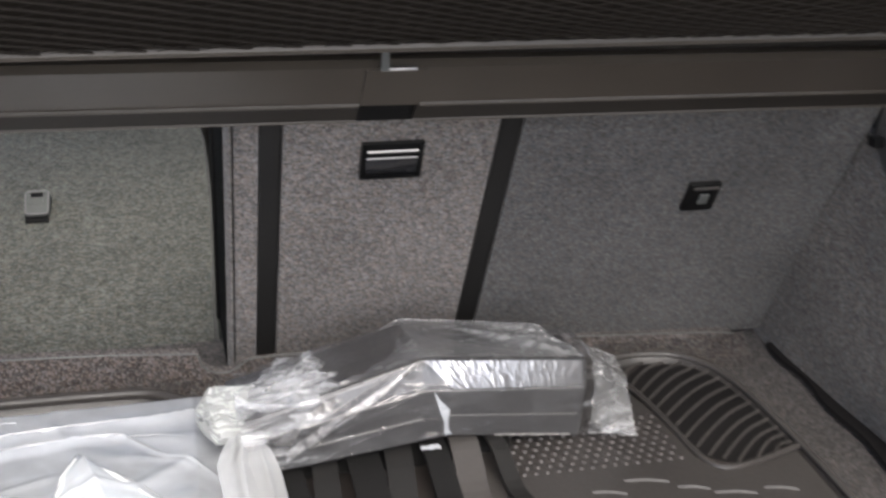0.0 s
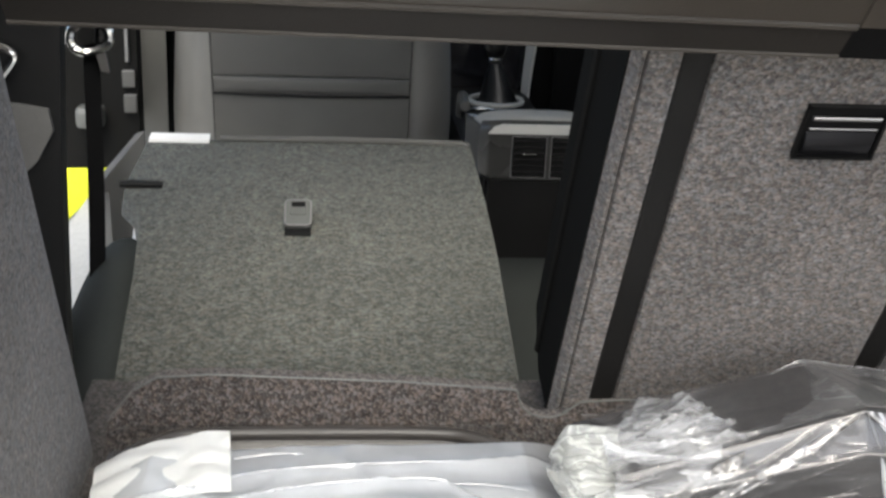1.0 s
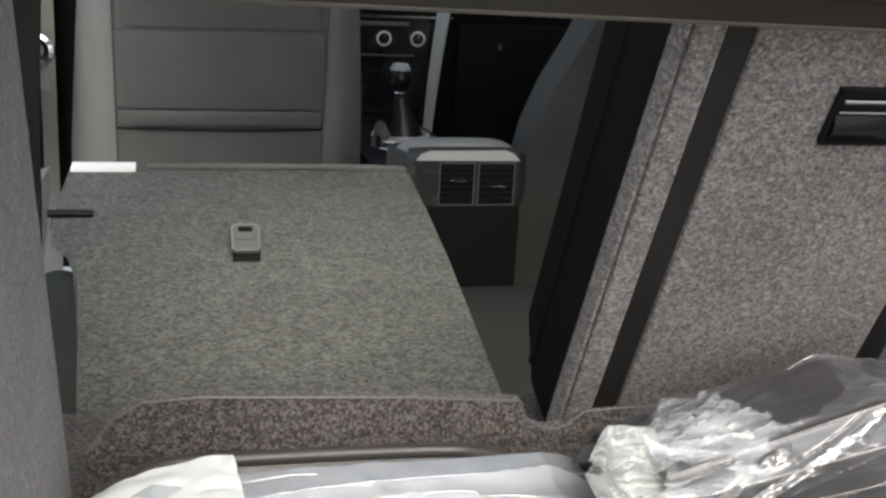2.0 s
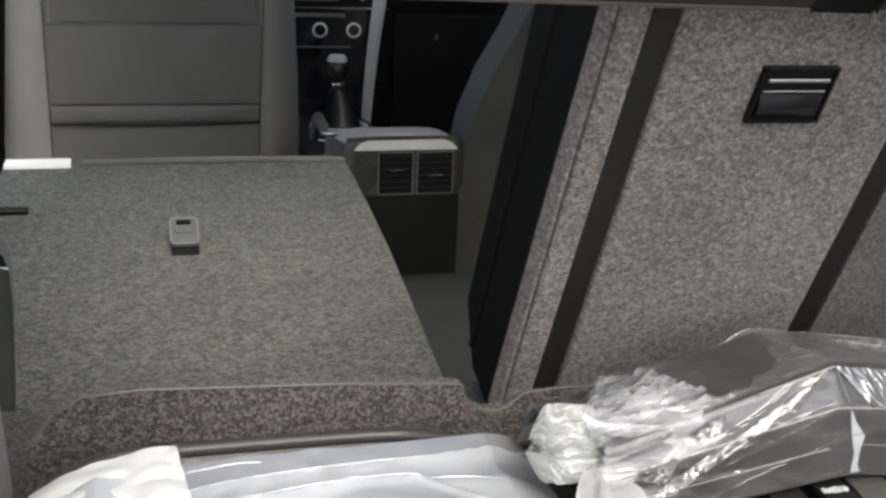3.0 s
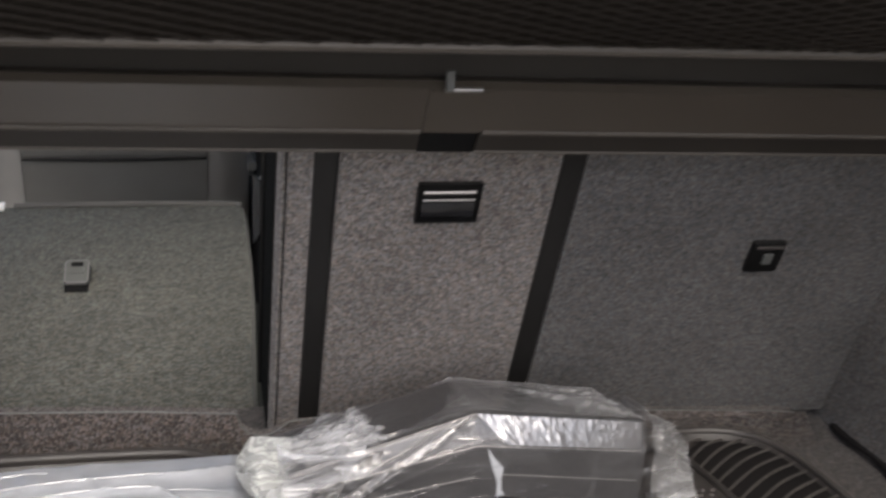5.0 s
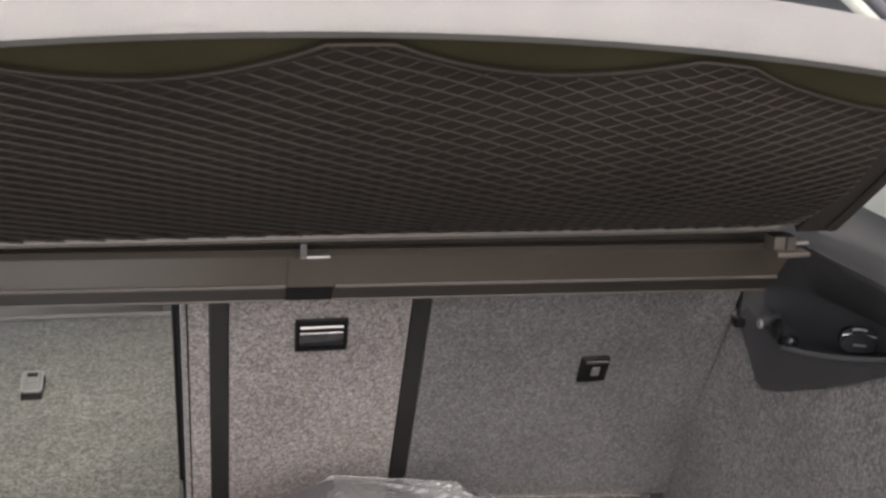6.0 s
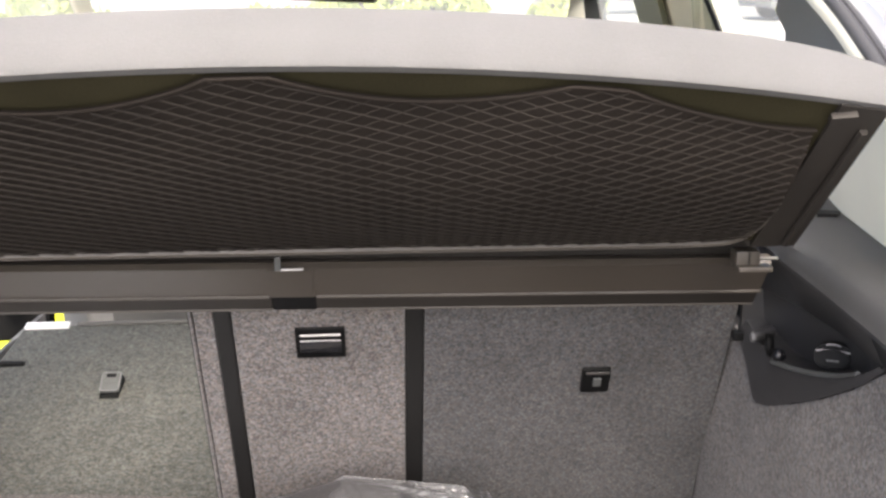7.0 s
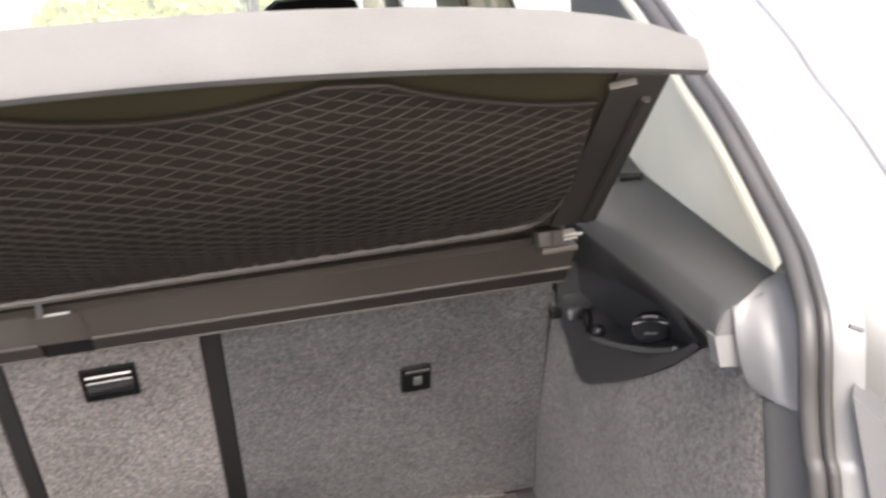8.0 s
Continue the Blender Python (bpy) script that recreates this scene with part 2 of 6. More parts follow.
PILLAR_GREY = plain("grey_pillar_trim", (0.20, 0.20, 0.193), 0.6, bump=0.2, fine=700, vary=0.1)
RIB = plain("liner_rib_rubber", (0.058, 0.053, 0.050), 0.4, bump=0.2, fine=400)
BOARD_EDGE = plain("pale_board_edge", (0.33, 0.32, 0.305), 0.5, bump=0.2, fine=300)
FABRIC_PANEL = plain("charcoal_seat_fabric", (0.120, 0.118, 0.112), 0.9, bump=0.6, fine=800, spec=0.15, vary=0.14)
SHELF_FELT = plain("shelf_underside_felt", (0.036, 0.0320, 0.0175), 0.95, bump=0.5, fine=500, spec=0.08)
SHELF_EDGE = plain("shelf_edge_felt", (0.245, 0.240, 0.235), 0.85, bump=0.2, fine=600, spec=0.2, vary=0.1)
SHELF_LINE = plain("shelf_bead_plastic", (0.078, 0.067, 0.055), 0.4, bump=0.1)
SHELF_DARK = plain("shelf_dark_brown_plastic", (0.030, 0.026, 0.022), 0.55, bump=0.2, fine=700, spec=0.3)
TRIM_LIGHT = plain("light_grey_trim", (0.165, 0.164, 0.164), 0.42, bump=0.2, fine=900, vary=0.12)
LID_CLOTH = plain("armrest_cloth", (0.30, 0.295, 0.28), 0.8, bump=0.5, fine=800, vary=0.1, spec=0.25)
TRIM_BAND = plain("satin_grey_band", (0.46, 0.46, 0.44), 0.30, bump=0.1, fine=900, vary=0.08)
SATIN = plain("satin_metal", (0.42, 0.41, 0.40), 0.38, 1.0, vary=0.05, bump=0.0)
SHELF_PLASTIC = plain("shelf_brown_grey_plastic", (0.073, 0.061, 0.049), 0.36, bump=0.2, fine=700, vary=0.12, spec=0.6)
NET_CLOTH = plain("fine_net_cloth", (0.0290, 0.0242, 0.0205), 0.95, bump=0.8, fine=1600, spec=0.05, vary=0.15)
NET_CORD = plain("net_cord", (0.0345, 0.0293, 0.0245), 0.85, bump=0.3, fine=1500, spec=0.15)
CHROME = plain("chrome", (0.75, 0.74, 0.72), 0.16, 1.0, vary=0.05, bump=0.0)
WHITE_PLASTIC = plain("white_label", (0.8, 0.79, 0.77), 0.5, vary=0.05, bump=0.05)
PAPER = plain("white_paper", (0.78, 0.79, 0.78), 0.7, vary=0.06, bump=0.15)
RUBBER = plain("liner_rubber", (0.034, 0.029, 0.027), 0.42, bump=0.3, fine=500)
RUBBER_DARK = plain("pocket_and_gap_dark", (0.012, 0.011, 0.011), 0.6, bump=0.3, fine=500, spec=0.2)
RUBBER_LIGHT = plain("liner_plate", (0.043, 0.039, 0.037), 0.38, bump=0.35, fine=260, vary=0.5, scale=22)
RIB_DIM = plain("liner_tick_rubber", (0.050, 0.046, 0.044), 0.5, bump=0.2, fine=400)
# bright metal that stands in for glints of the wrinkled film
GLINT_FOIL = plain("bright_glint_foil", (0.56, 0.555, 0.55), 0.33, 1.0, vary=0.08, bump=0.3, fine=120)
FOIL = plain("grey_foil_wrap", (0.078, 0.0765, 0.0775), 0.34, 0.3, vary=0.2, bump=0.2, fine=90)
SLATE = plain("slate_board", (0.19, 0.21, 0.24), 0.5, vary=0.15, bump=0.1)
BELT = plain("belt_webbing", (0.0035, 0.0035, 0.0038), 0.8, bump=0.6, fine=900, spec=0.1)
WEBBING = plain("webbing", (0.0075, 0.0072, 0.0070), 0.8, bump=0.8, fine=900, spec=0.2)
WEBBING_GREY = plain("webbing_grey", (0.0125, 0.0118, 0.0112), 0.7, bump=0.8, fine=900, spec=0.3)
CREAM = plain("cream_trim", (0.86, 0.81, 0.63), 0.7, vary=0.06, bump=0.3, fine=700)
HEADLINER = plain("headliner", (0.84, 0.82, 0.78), 0.9, vary=0.06, bump=0.3, fine=700)
BODY_SILVER = plain("silver_paint", (0.205, 0.205, 0.203), 0.38, 0.1, vary=0.04, bump=0.0, coat=0.5)
SEAL = plain("rubber_seal", (0.050, 0.048, 0.047), 0.5, bump=0.2)
BEZEL = plain("dark_bezel_plastic", (0.030, 0.030, 0.029), 0.30, vary=0.08, bump=0.1, fine=900)
BEIGE_GREY = plain("console_grey", (0.070, 0.070, 0.067), 0.24, vary=0.08, bump=0.1, fine=900)
YELLOW = plain("fluorescent_cloth", (0.80, 0.82, 0.015), 0.7, vary=0.08, bump=0.3)
CLEAR = film_plastic("clear_film", 0.020, 0.07, 0.055, lines=0.05, size=22, gathered=0.5)
VEIL = film_plastic("slack_clear_film", 0.20, 0.12, 0.05, (0.93, 0.94, 0.95), lines=0.16, size=34, gathered=0.55)
VEIL_THIN = film_plastic("thin_clear_film", 0.14, 0.09, 0.06, (0.93, 0.94, 0.95), lines=0.16, size=34, gathered=0.4)
VEIL_LINE = film_plastic("clear_film_streak", 0.22, 0.12, 0.08, (0.93, 0.94, 0.95), lines=0.0)
FROST = film_plastic("milky_film", 0.62, 0.09, 0.07, (0.88, 0.91, 0.95), lines=0.06, size=9)
# white film for tubes that paint highlights along folds
FOLD_GLINT = film_plastic("film_ridge_glint", 0.45, 0.12, 0.14, (0.93, 0.94, 0.95), lines=0.0)
FROST_DENSE = film_plastic("bunched_film", 0.34, 0.22, 0.04, (0.94, 0.955, 0.92), lines=0.26, size=60)
TAIL = film_plastic("hanging_film", 0.40, 0.10, 0.07, (0.94, 0.95, 0.95), lines=0.06, size=14)
# the haze before the bright outside is mixed into the glass
GLASS = pane_glass("hazed_window_glass", (0.92, 0.94, 0.91), 0.14)
MIRROR = plain("mirror_glass", (0.8, 0.8, 0.8), 0.02, 1.0, vary=0.02, bump=0.0)
ASPHALT = plain("pale_paving", (0.42, 0.41, 0.38), 0.9, scale=6, bump=0.5, fine=80)
UNSEEN_TARMAC = plain("unseen_tarmac", (0.16, 0.157, 0.15), 0.9, scale=6, bump=0.5, fine=80)
GRASS = plain("sunlit_grass", (0.10, 0.15, 0.025), 0.9, scale=8, bump=0.6, fine=60)
LEAF = plain("leaf", (0.40, 0.45, 0.10), 0.55, scale=20, bump=0.1)
BARK = plain("bark", (0.12, 0.09, 0.06), 0.9, scale=20)
CAR_BLUE = plain("dark_blue_paint", (0.15, 0.147, 0.18), 0.25, 0.2, bump=0.0, coat=0.6)
TYRE = plain("tyre_rubber", (0.02, 0.02, 0.02), 0.8)


# ---- builders ----
def part(name, bm, material, parent=None, label="", smooth=False, bevel=0.0):
    """Links a bmesh as one mesh object, under a thing or a part where one is given."""
    if bevel:
        sharp = [e for e in bm.edges if len(e.link_faces) == 2 and e.calc_face_angle(0) > 0.6]
        bmesh.ops.bevel(bm, geom=sharp, offset=bevel, segments=2, affect="EDGES", profile=0.6, clamp_overlap=True)
    bmesh.ops.recalc_face_normals(bm, faces=bm.faces)
    me = bpy.data.meshes.new(name)
    bm.to_mesh(me)
    bm.free()
    me.materials.append(material)
    if smooth:
        me.shade_smooth()
        me.set_sharp_from_angle(angle=radians(40))
    ob = new(name, me)
    if parent is not None:
        ob.parent = parent
        base = parent
        while base.parent is not None:
            base = base.parent
        if parent.type == "EMPTY":
            ob.matrix_parent_inverse = Matrix.Translation(-Vector(parent.location))
    if label:
        tagged(ob, label)
    return ob


def thing(name, base, label, category, group=""):
    ob = new(name)
    ob.location = base
    ob.empty_display_size = 0.05
    return tagged(ob, label, category, group)


def setting(name, bm, material, label, category, smooth=False, bevel=0.0):
    return tagged(part(name, bm, material, None, "", smooth, bevel), label, category, kind="structure")


def box(bm, x0, x1, y0, y1, z0, z1, m=None):
    mat = Matrix.Translation(((x0 + x1) / 2, (y0 + y1) / 2, (z0 + z1) / 2)) @ Matrix.Diagonal((x1 - x0, y1 - y0, z1 - z0, 1))
    bmesh.ops.create_cube(bm, size=1, matrix=(m @ mat) if m else mat)
    return bm


def prism(bm, pts, axis, a, b):
    """A polygon of two coordinates, drawn along the third axis from a to b."""
    def at(p, h):
        return {"x": (h, p[0], p[1]), "y": (p[0], h, p[1]), "z": (p[0], p[1], h)}[axis]
    lo = [bm.verts.new(at(p, a)) for p in pts]
    hi = [bm.verts.new(at(p, b)) for p in pts]
    k = len(pts)
    bm.faces.new(lo[::-1])
    bm.faces.new(hi)
    for i in range(k):
        bm.faces.new((lo[i], lo[(i + 1) % k], hi[(i + 1) % k], hi[i]))
    return bm


def slab(bm, pts, off):
    """A flat polygon in space with a thickness."""
    off = Vector(off)
    lo = [bm.verts.new(p) for p in pts]
    hi = [bm.verts.new(Vector(p) + off) for p in pts]
    k = len(pts)
    bm.faces.new(lo[::-1])
    bm.faces.new(hi)
    for i in range(k):
        bm.faces.new((lo[i], lo[(i + 1) % k], hi[(i + 1) % k], hi[i]))
    return bm


def tube(bm, path, r, sides=8, closed=False):
    path = [Vector(p) for p in path]
    k = len(path)
    rings = []
    u = None
    for i, p in enumerate(path):
        a = path[(i - 1) % k] if closed or i else p
        b = path[(i + 1) % k] if closed or i < k - 1 else p
        d = (b - a).normalized()
        # the ring's frame is carried along the path, so that it does not twist
        u = (u - d * u.dot(d)) if u is not None else d.cross(Vector((0, 0, 1)))
        if u.length < 0.1:
            u = d.cross(Vector((1, 0, 0)))
        u.normalize()
        v = d.cross(u)
        rings.append([bm.verts.new(p + (u * math.cos(2 * math.pi * j / sides) + v * math.sin(2 * math.pi * j / sides)) * (r[i] if isinstance(r, list) else r)) for j in range(sides)])
    for i in range(k if closed else k - 1):
        A, B = rings[i], rings[(i + 1) % k]
        for j in range(sides):
            bm.faces.new((A[j], A[(j + 1) % sides], B[(j + 1) % sides], B[j]))
    if not closed:
        bm.faces.new(rings[0][::-1])
        bm.faces.new(rings[-1])
    return bm


def sheet(bm, nu, nv, f, wrap=False):
    """A grid surface: f(u, v) with u and v from 0 to 1."""
    g = [[bm.verts.new(f(i / (nu - 1), j / (nv - 1))) for j in range(nv)] for i in range(nu)]
    for i in range(nu - 1):
        for j in range(nv - 1):
            bm.faces.new((g[i][j], g[i + 1][j], g[i + 1][j + 1], g[i][j + 1]))
    bm.normal_update()
    return bm


def disc(bm, r0, r1, depth, m, seg=24):
    bmesh.ops.create_cone(bm, cap_ends=True, segments=seg, radius1=r0, radius2=r1, depth=depth, matrix=m)
    return bm


def ring(bm, R, r, m, seg=28, sides=8):
    pts = [m @ Vector((R * math.cos(2 * math.pi * i / seg), R * math.sin(2 * math.pi * i / seg), 0)) for i in range(seg)]
    return tube(bm, pts, r, sides, closed=True)


def arc(cx, cy, r, a0, a1, n):
    return [(cx + r * math.cos(radians(a0 + (a1 - a0) * i / n)), cy + r * math.sin(radians(a0 + (a1 - a0) * i / n))) for i in range(n + 1)]


B = bmesh.new


def smoothed(pts, n=4):
    pts = [Vector(p) for p in pts]
    out = []
    for i in range(len(pts) - 1):
        a, b, c, d = pts[max(i - 1, 0)], pts[i], pts[i + 1], pts[min(i + 2, len(pts) - 1)]
        for j in range(n):
            t = j / n
            out.append(0.5 * ((2 * b) + (c - a) * t + (2 * a - 5 * b + 4 * c - d) * t * t + (3 * b - a - 3 * c + d) * t ** 3))
    return out + [pts[-1]]


def on_line(pts, t):
    """A point at the share t of a row of points."""
    k = min(int(t * (len(pts) - 1)), len(pts) - 2)
    f = t * (len(pts) - 1) - k
    return Vector(pts[k]).lerp(Vector(pts[k + 1]), f)


def band(lines, n=3):
    bm = B()
    rows = [[bm.verts.new(q) for q in smoothed(r, n)] for r in lines]
    for r, s in zip(rows, rows[1:]):
        for i in range(len(r) - 1):
            bm.faces.new((r[i], r[i + 1], s[i + 1], s[i]))
    return bm


def rounded(hx, h0, h1, r, n=5):
    """A rectangle with rounded corners, as points of a plane."""
    out = []
    for cx, cy, a in ((hx - r, h1 - r, 0), (r - hx, h1 - r, 90), (r - hx, h0 + r, 180), (hx - r, h0 + r, 270)):
        out += arc(cx, cy, r, a, a + 90, n)
    return out


# ---- local frames: the seat back's boot side (x, up the slope, out of it) and the shelf's underside ----
def basis(origin, up):
    x, y = Vector((1, 0, 0)), Vector(up).normalized()
    z = x.cross(y)
    m = Matrix((x, y, z)).transposed().to_4x4()
    m.translation = origin
    return m


SEAT = basis((0, 1.508, 0), (0, -0.459, 0.889))
SHELF = basis((0, 1.122, 0.474), (0, -0.779, 0.627))


def seat_box(x0, x1, h0, h1, d0, d1):
    return box(B(), x0, x1, h0, h1, d0, d1, SEAT)


# ---- setting: boot floor, side trims, shell of the car, ground ----
setting("floor", box(B(), -0.60, 0.57, 0.70, 1.62, -0.03, -0.004), CARPET_FLOOR_SHADED, "grey speckled felt carpet on the boot floor", "floor")

LX = -0.57


def on_curve(pts, y):
    """A value read off a row of (place, value) pairs."""
    for (y0, z0), (y1, z1) in zip(pts, pts[1:]):
        if y <= y1:
            return z0 + (z1 - z0) * max(0, y - y0) / (y1 - y0)
    return pts[-1][1]


def wall_top(y):
    """The lining's upper edge dips below the storage tray."""
    return on_curve([(0.80, 0.446), (0.86, 0.446), (0.915, 0.422), (0.985, 0.380), (1.06, 0.342), (1.14, 0.306), (1.256, 0.262), (1.297, 0.292), (1.325, 0.320), (1.36, 0.335), (1.60, 0.38)], y)


def wall_x(y, z):
    """The lining's inner face: it closes in on the seat back and rolls outwards at the opening."""
    k = min(1, max(0, (y - 1.27) / 0.20))
    k = k * k * (3 - 2 * k)
    side = 0.5285 - 0.003 * math.exp(-((y - 1.06) / 0.16) ** 2 - ((z - 0.12) / 0.12) ** 2) + 0.004 * max(0, 1 - (y - 0.815) / 0.03) ** 2
    # the foot of the lining curls outwards over a dark gap
    side += 0.020 * math.exp(-(max(z, 0) / 0.028) ** 2) * min(1, max(0, (1.42 - y) / 0.15)) * (0.8 + 0.3 * math.sin(23 * y))
    return side * (1 - k) + (0.5125 + 0.025 * z + 0.013 * math.exp(-(z / 0.10) ** 2)) * k


def side_wall(sign, x0, tall):
    bm = B()

    def f(u, v):
        y = 0.815 + (1.52 - 0.815) * u
        z = -0.004 + (tall(y) + 0.004) * v
        if sign < 0:
            # the left lining ends where the raised seat back would lie, and rolls outwards there
            y = 0.775 + (1.505 - 0.516 * max(z, 0) - 0.775) * u
            return Vector((x0 - 0.05 * max(0, u - 0.93) ** 2 * 100 * 0.6, y, z))
        return Vector((wall_x(y, z), y, z))
    sheet(bm, 80, 20, f)
    bmesh.ops.solidify(bm, geom=bm.faces[:], thickness=-0.012 * sign)
    return bm


setting("wall_right", side_wall(1, 0, wall_top), CARPET_SIDE, "grey felt side lining of the boot", "side trim", smooth=True)
setting("wall_left", side_wall(-1, LX, lambda y: 0.43), CARPET_SIDE, "grey felt side lining of the boot", "side trim", smooth=True)


RIM_IN = [(0.83, 0.5055), (0.84, 0.507), (0.90, 0.5105), (0.98, 0.5145), (1.07, 0.5175), (1.17, 0.5195), (1.30, 0.532), (1.44, 0.575)]
BEND_IN = [(0.83, 0.5205), (0.84, 0.5215), (0.90, 0.525), (1.0, 0.531), (1.10, 0.5325), (1.175, 0.528), (1.30, 0.545), (1.44, 0.59)]
FOOT_OUT = [(0.84, 0.572), (0.883, 0.581), (0.928, 0.583), (1.024, 0.597), (1.155, 0.614), (1.274, 0.624), (1.44, 0.672)]


def ledge(sign, dx):
    """The moulded plastic shoulder that carries the parcel shelf: a top, a sloped shoulder and a rolled rim."""
    bm = B()
    ys = [1.44, 1.36, 1.30, 1.24, 1.175, 1.10, 1.03, 0.96, 0.90, 0.862, 0.8385]
    rows = []
    for y in ys:
        rim, bend, out = on_curve(RIM_IN, y), on_curve(BEND_IN, y), on_curve(FOOT_OUT, y) + 0.006
        prof = ((rim + 0.010, 0.452), (rim + 0.002, 0.455), (rim, 0.461), (rim + 0.003, 0.4665), (bend - 0.006, 0.4815), (bend, 0.4850), (bend + 0.008, 0.4865), (0.5 * (bend + out), 0.491), (out, 0.492), (out + 0.02, 0.47))
        rows.append([bm.verts.new((sign * x + dx, y, z)) for x, z in prof])
    for r, s in zip(rows, rows[1:]):
        for j in range(len(r) - 1):
            bm.faces.new((r[j], r[j + 1], s[j + 1], s[j]))
    bmesh.ops.solidify(bm, geom=bm.faces[:], thickness=0.003 * sign)
    return bm


setting("ledge_right", ledge(1, 0), TRIM_PLASTIC, "dark grey moulded plastic ledge beside the parcel shelf", "side trim", True)
setting("ledge_left", ledge(-1, -0.05), TRIM_PLASTIC, "dark grey moulded plastic ledge beside the parcel shelf", "side trim", True)
setting("trim_slot_right", prism(B(), [(0.590, 1.262), (0.598, 1.285), (0.622, 1.272), (0.612, 1.256)], "z", 0.488, 0.4955), BLACK_PLASTIC, "black belt slot in the ledge", "side trim", True, 0.002)


CAP_IN = smoothed([(0.5215, 0.835, 0.485), (0.5205, 0.831, 0.464), (0.522, 0.828, 0.443), (0.526, 0.823, 0.425), (0.531, 0.814, 0.419)], 6)
CAP_OUT = smoothed([(0.578, 0.872, 0.495), (0.567, 0.829, 0.505), (0.557, 0.792, 0.500), (0.552, 0.772, 0.480), (0.550, 0.772, 0.414)], 6)


def corner_trim(u, v):
    """The rounded end cap that turns from the ledge down to the post, hollowed beside the seal."""
    p = on_line(CAP_IN, v).lerp(on_line(CAP_OUT, v), u)
    bow = math.sin(math.pi * min(1, u)) ** 0.8 * (1 - 0.35 * v)
    hollow = math.exp(-((u - 0.66 + 0.12 * v) / 0.15) ** 2) * math.sin(math.pi * min(1, 0.12 + 0.9 * v)) ** 0.6
    return p + Vector((-0.004, -0.006, 0.002)) * bow + Vector((0.006, 0.011, 0.0)) * hollow


bm = sheet(B(), 40, 40, corner_trim)
bmesh.ops.solidify(bm, geom=bm.faces[:], thickness=-0.004)
setting("trim_end_right", bm, TRIM_LIGHT, "grey plastic corner trim at the boot opening", "side trim", True)
post = band([[(0.5335, 0.816, z), (0.5330, 0.806, z), (0.540, 0.792, z), (0.548, 0.776, z), (0.552, 0.770, z), (0.562, 0.775, z)] for z in (0.4165, 0.412, 0.30, 0.10, -0.05)])
bmesh.ops.solidify(post, geom=post.faces[:], thickness=0.004)
setting("trim_post_right", post, TRIM_LIGHT, "grey plastic post beside the boot opening", "side trim", True)
setting("trim_cheek_right", slab(B(), [(0.5070, 0.8395, 0.4600), (0.5090, 0.8395, 0.4680), (0.5155, 0.8395, 0.4815), (0.5225, 0.8395, 0.4855), (0.5360, 0.8395, 0.4800), (0.5310, 0.8395, 0.4300), (0.5110, 0.8395, 0.4400)], (0, 0.004, 0)), TRIM_PLASTIC, "dark plastic end of the ledge", "side trim", True, 0.001)
setting("trim_tab_right", slab(B(), [(0.5065, 0.8385, 0.4625), (0.5225, 0.8385, 0.4615), (0.5275, 0.8385, 0.4345), (0.5100, 0.8385, 0.4365)], (0.0, 0.016, 0)), TRIM_LIGHT, "grey plastic end tab of the ledge", "side trim", True, 0.003)


def pillar_c(sign, dx):
    def p(x, y, z):
        return (sign * x + dx, y, z)
    return slab(B(), [p(0.581, 0.880, 0.486), p(0.584, 0.928, 0.488), p(0.598, 1.024, 0.488), p(0.615, 1.155, 0.488), p(0.626, 1.274, 0.488), p(0.660, 1.44, 0.488), p(0.655, 1.50, 0.56), p(0.640, 1.45, 0.625), p(0.612, 1.26, 0.640), p(0.596, 1.19, 0.700),
                      p(0.586, 1.10, 0.636), p(0.584, 1.038, 0.598), p(0.582, 0.971, 0.556), p(0.580, 0.92, 0.522), p(0.579, 0.885, 0.494)], (sign * 0.02, 0, 0))


setting("pillar_rear_right", pillar_c(1, 0), CREAM, "cream trim of the rear roof pillar", "pillar trim", True, 0.004)
setting("pillar_rear_left", pillar_c(-1, -0.05), CREAM, "cream trim of the rear roof pillar", "pillar trim", True, 0.004)

SEAM = [(0.548, 0.735, -0.10), (0.545, 0.742, 0.15), (0.5425, 0.748, 0.359), (0.541, 0.754, 0.393), (0.541, 0.758, 0.436), (0.541, 0.757, 0.473), (0.545, 0.766, 0.495), (0.551, 0.786, 0.510), (0.560, 0.820, 0.530), (0.567, 0.869, 0.554), (0.569, 0.916, 0.585), (0.570, 0.962, 0.614), (0.572, 1.020, 0.642), (0.575, 1.085, 0.680), (0.572, 1.22, 0.745), (0.555, 1.36, 0.80), (0.50, 1.46, 0.845), (0.30, 1.52, 0.86), (0.0, 1.54, 0.865)]


for sign, side in ((1, "right"), (-1, "left")):
    # the rolled cream edge that runs along the seal
    bm = B()
    rows = []
    for q in smoothed(SEAM[8:17]):
        q = Vector((sign * q.x + (-0.05 if sign < 0 else 0), q.y, q.z))
        rows.append([bm.verts.new(q + Vector((sign * a, 0.5 * d - b, -0.866 * d + 0.4 * b))) for a, d, b in ((0.006, 0.004, 0.0), (0.001, 0.006, 0.007), (-0.004, 0.010, 0.011), (-0.007, 0.015, 0.011), (-0.008, 0.020, 0.007), (-0.006, 0.024, 0.002), (0.030, 0.028, 0.0))])
    for r, s in zip(rows, rows[1:]):
        for k in range(6):
            bm.faces.new((r[k], r[k + 1], s[k + 1], s[k]))
    setting("pillar_edge_" + side, bm, CREAM, "rolled cream edge of the rear pillar trim", "pillar trim", True)

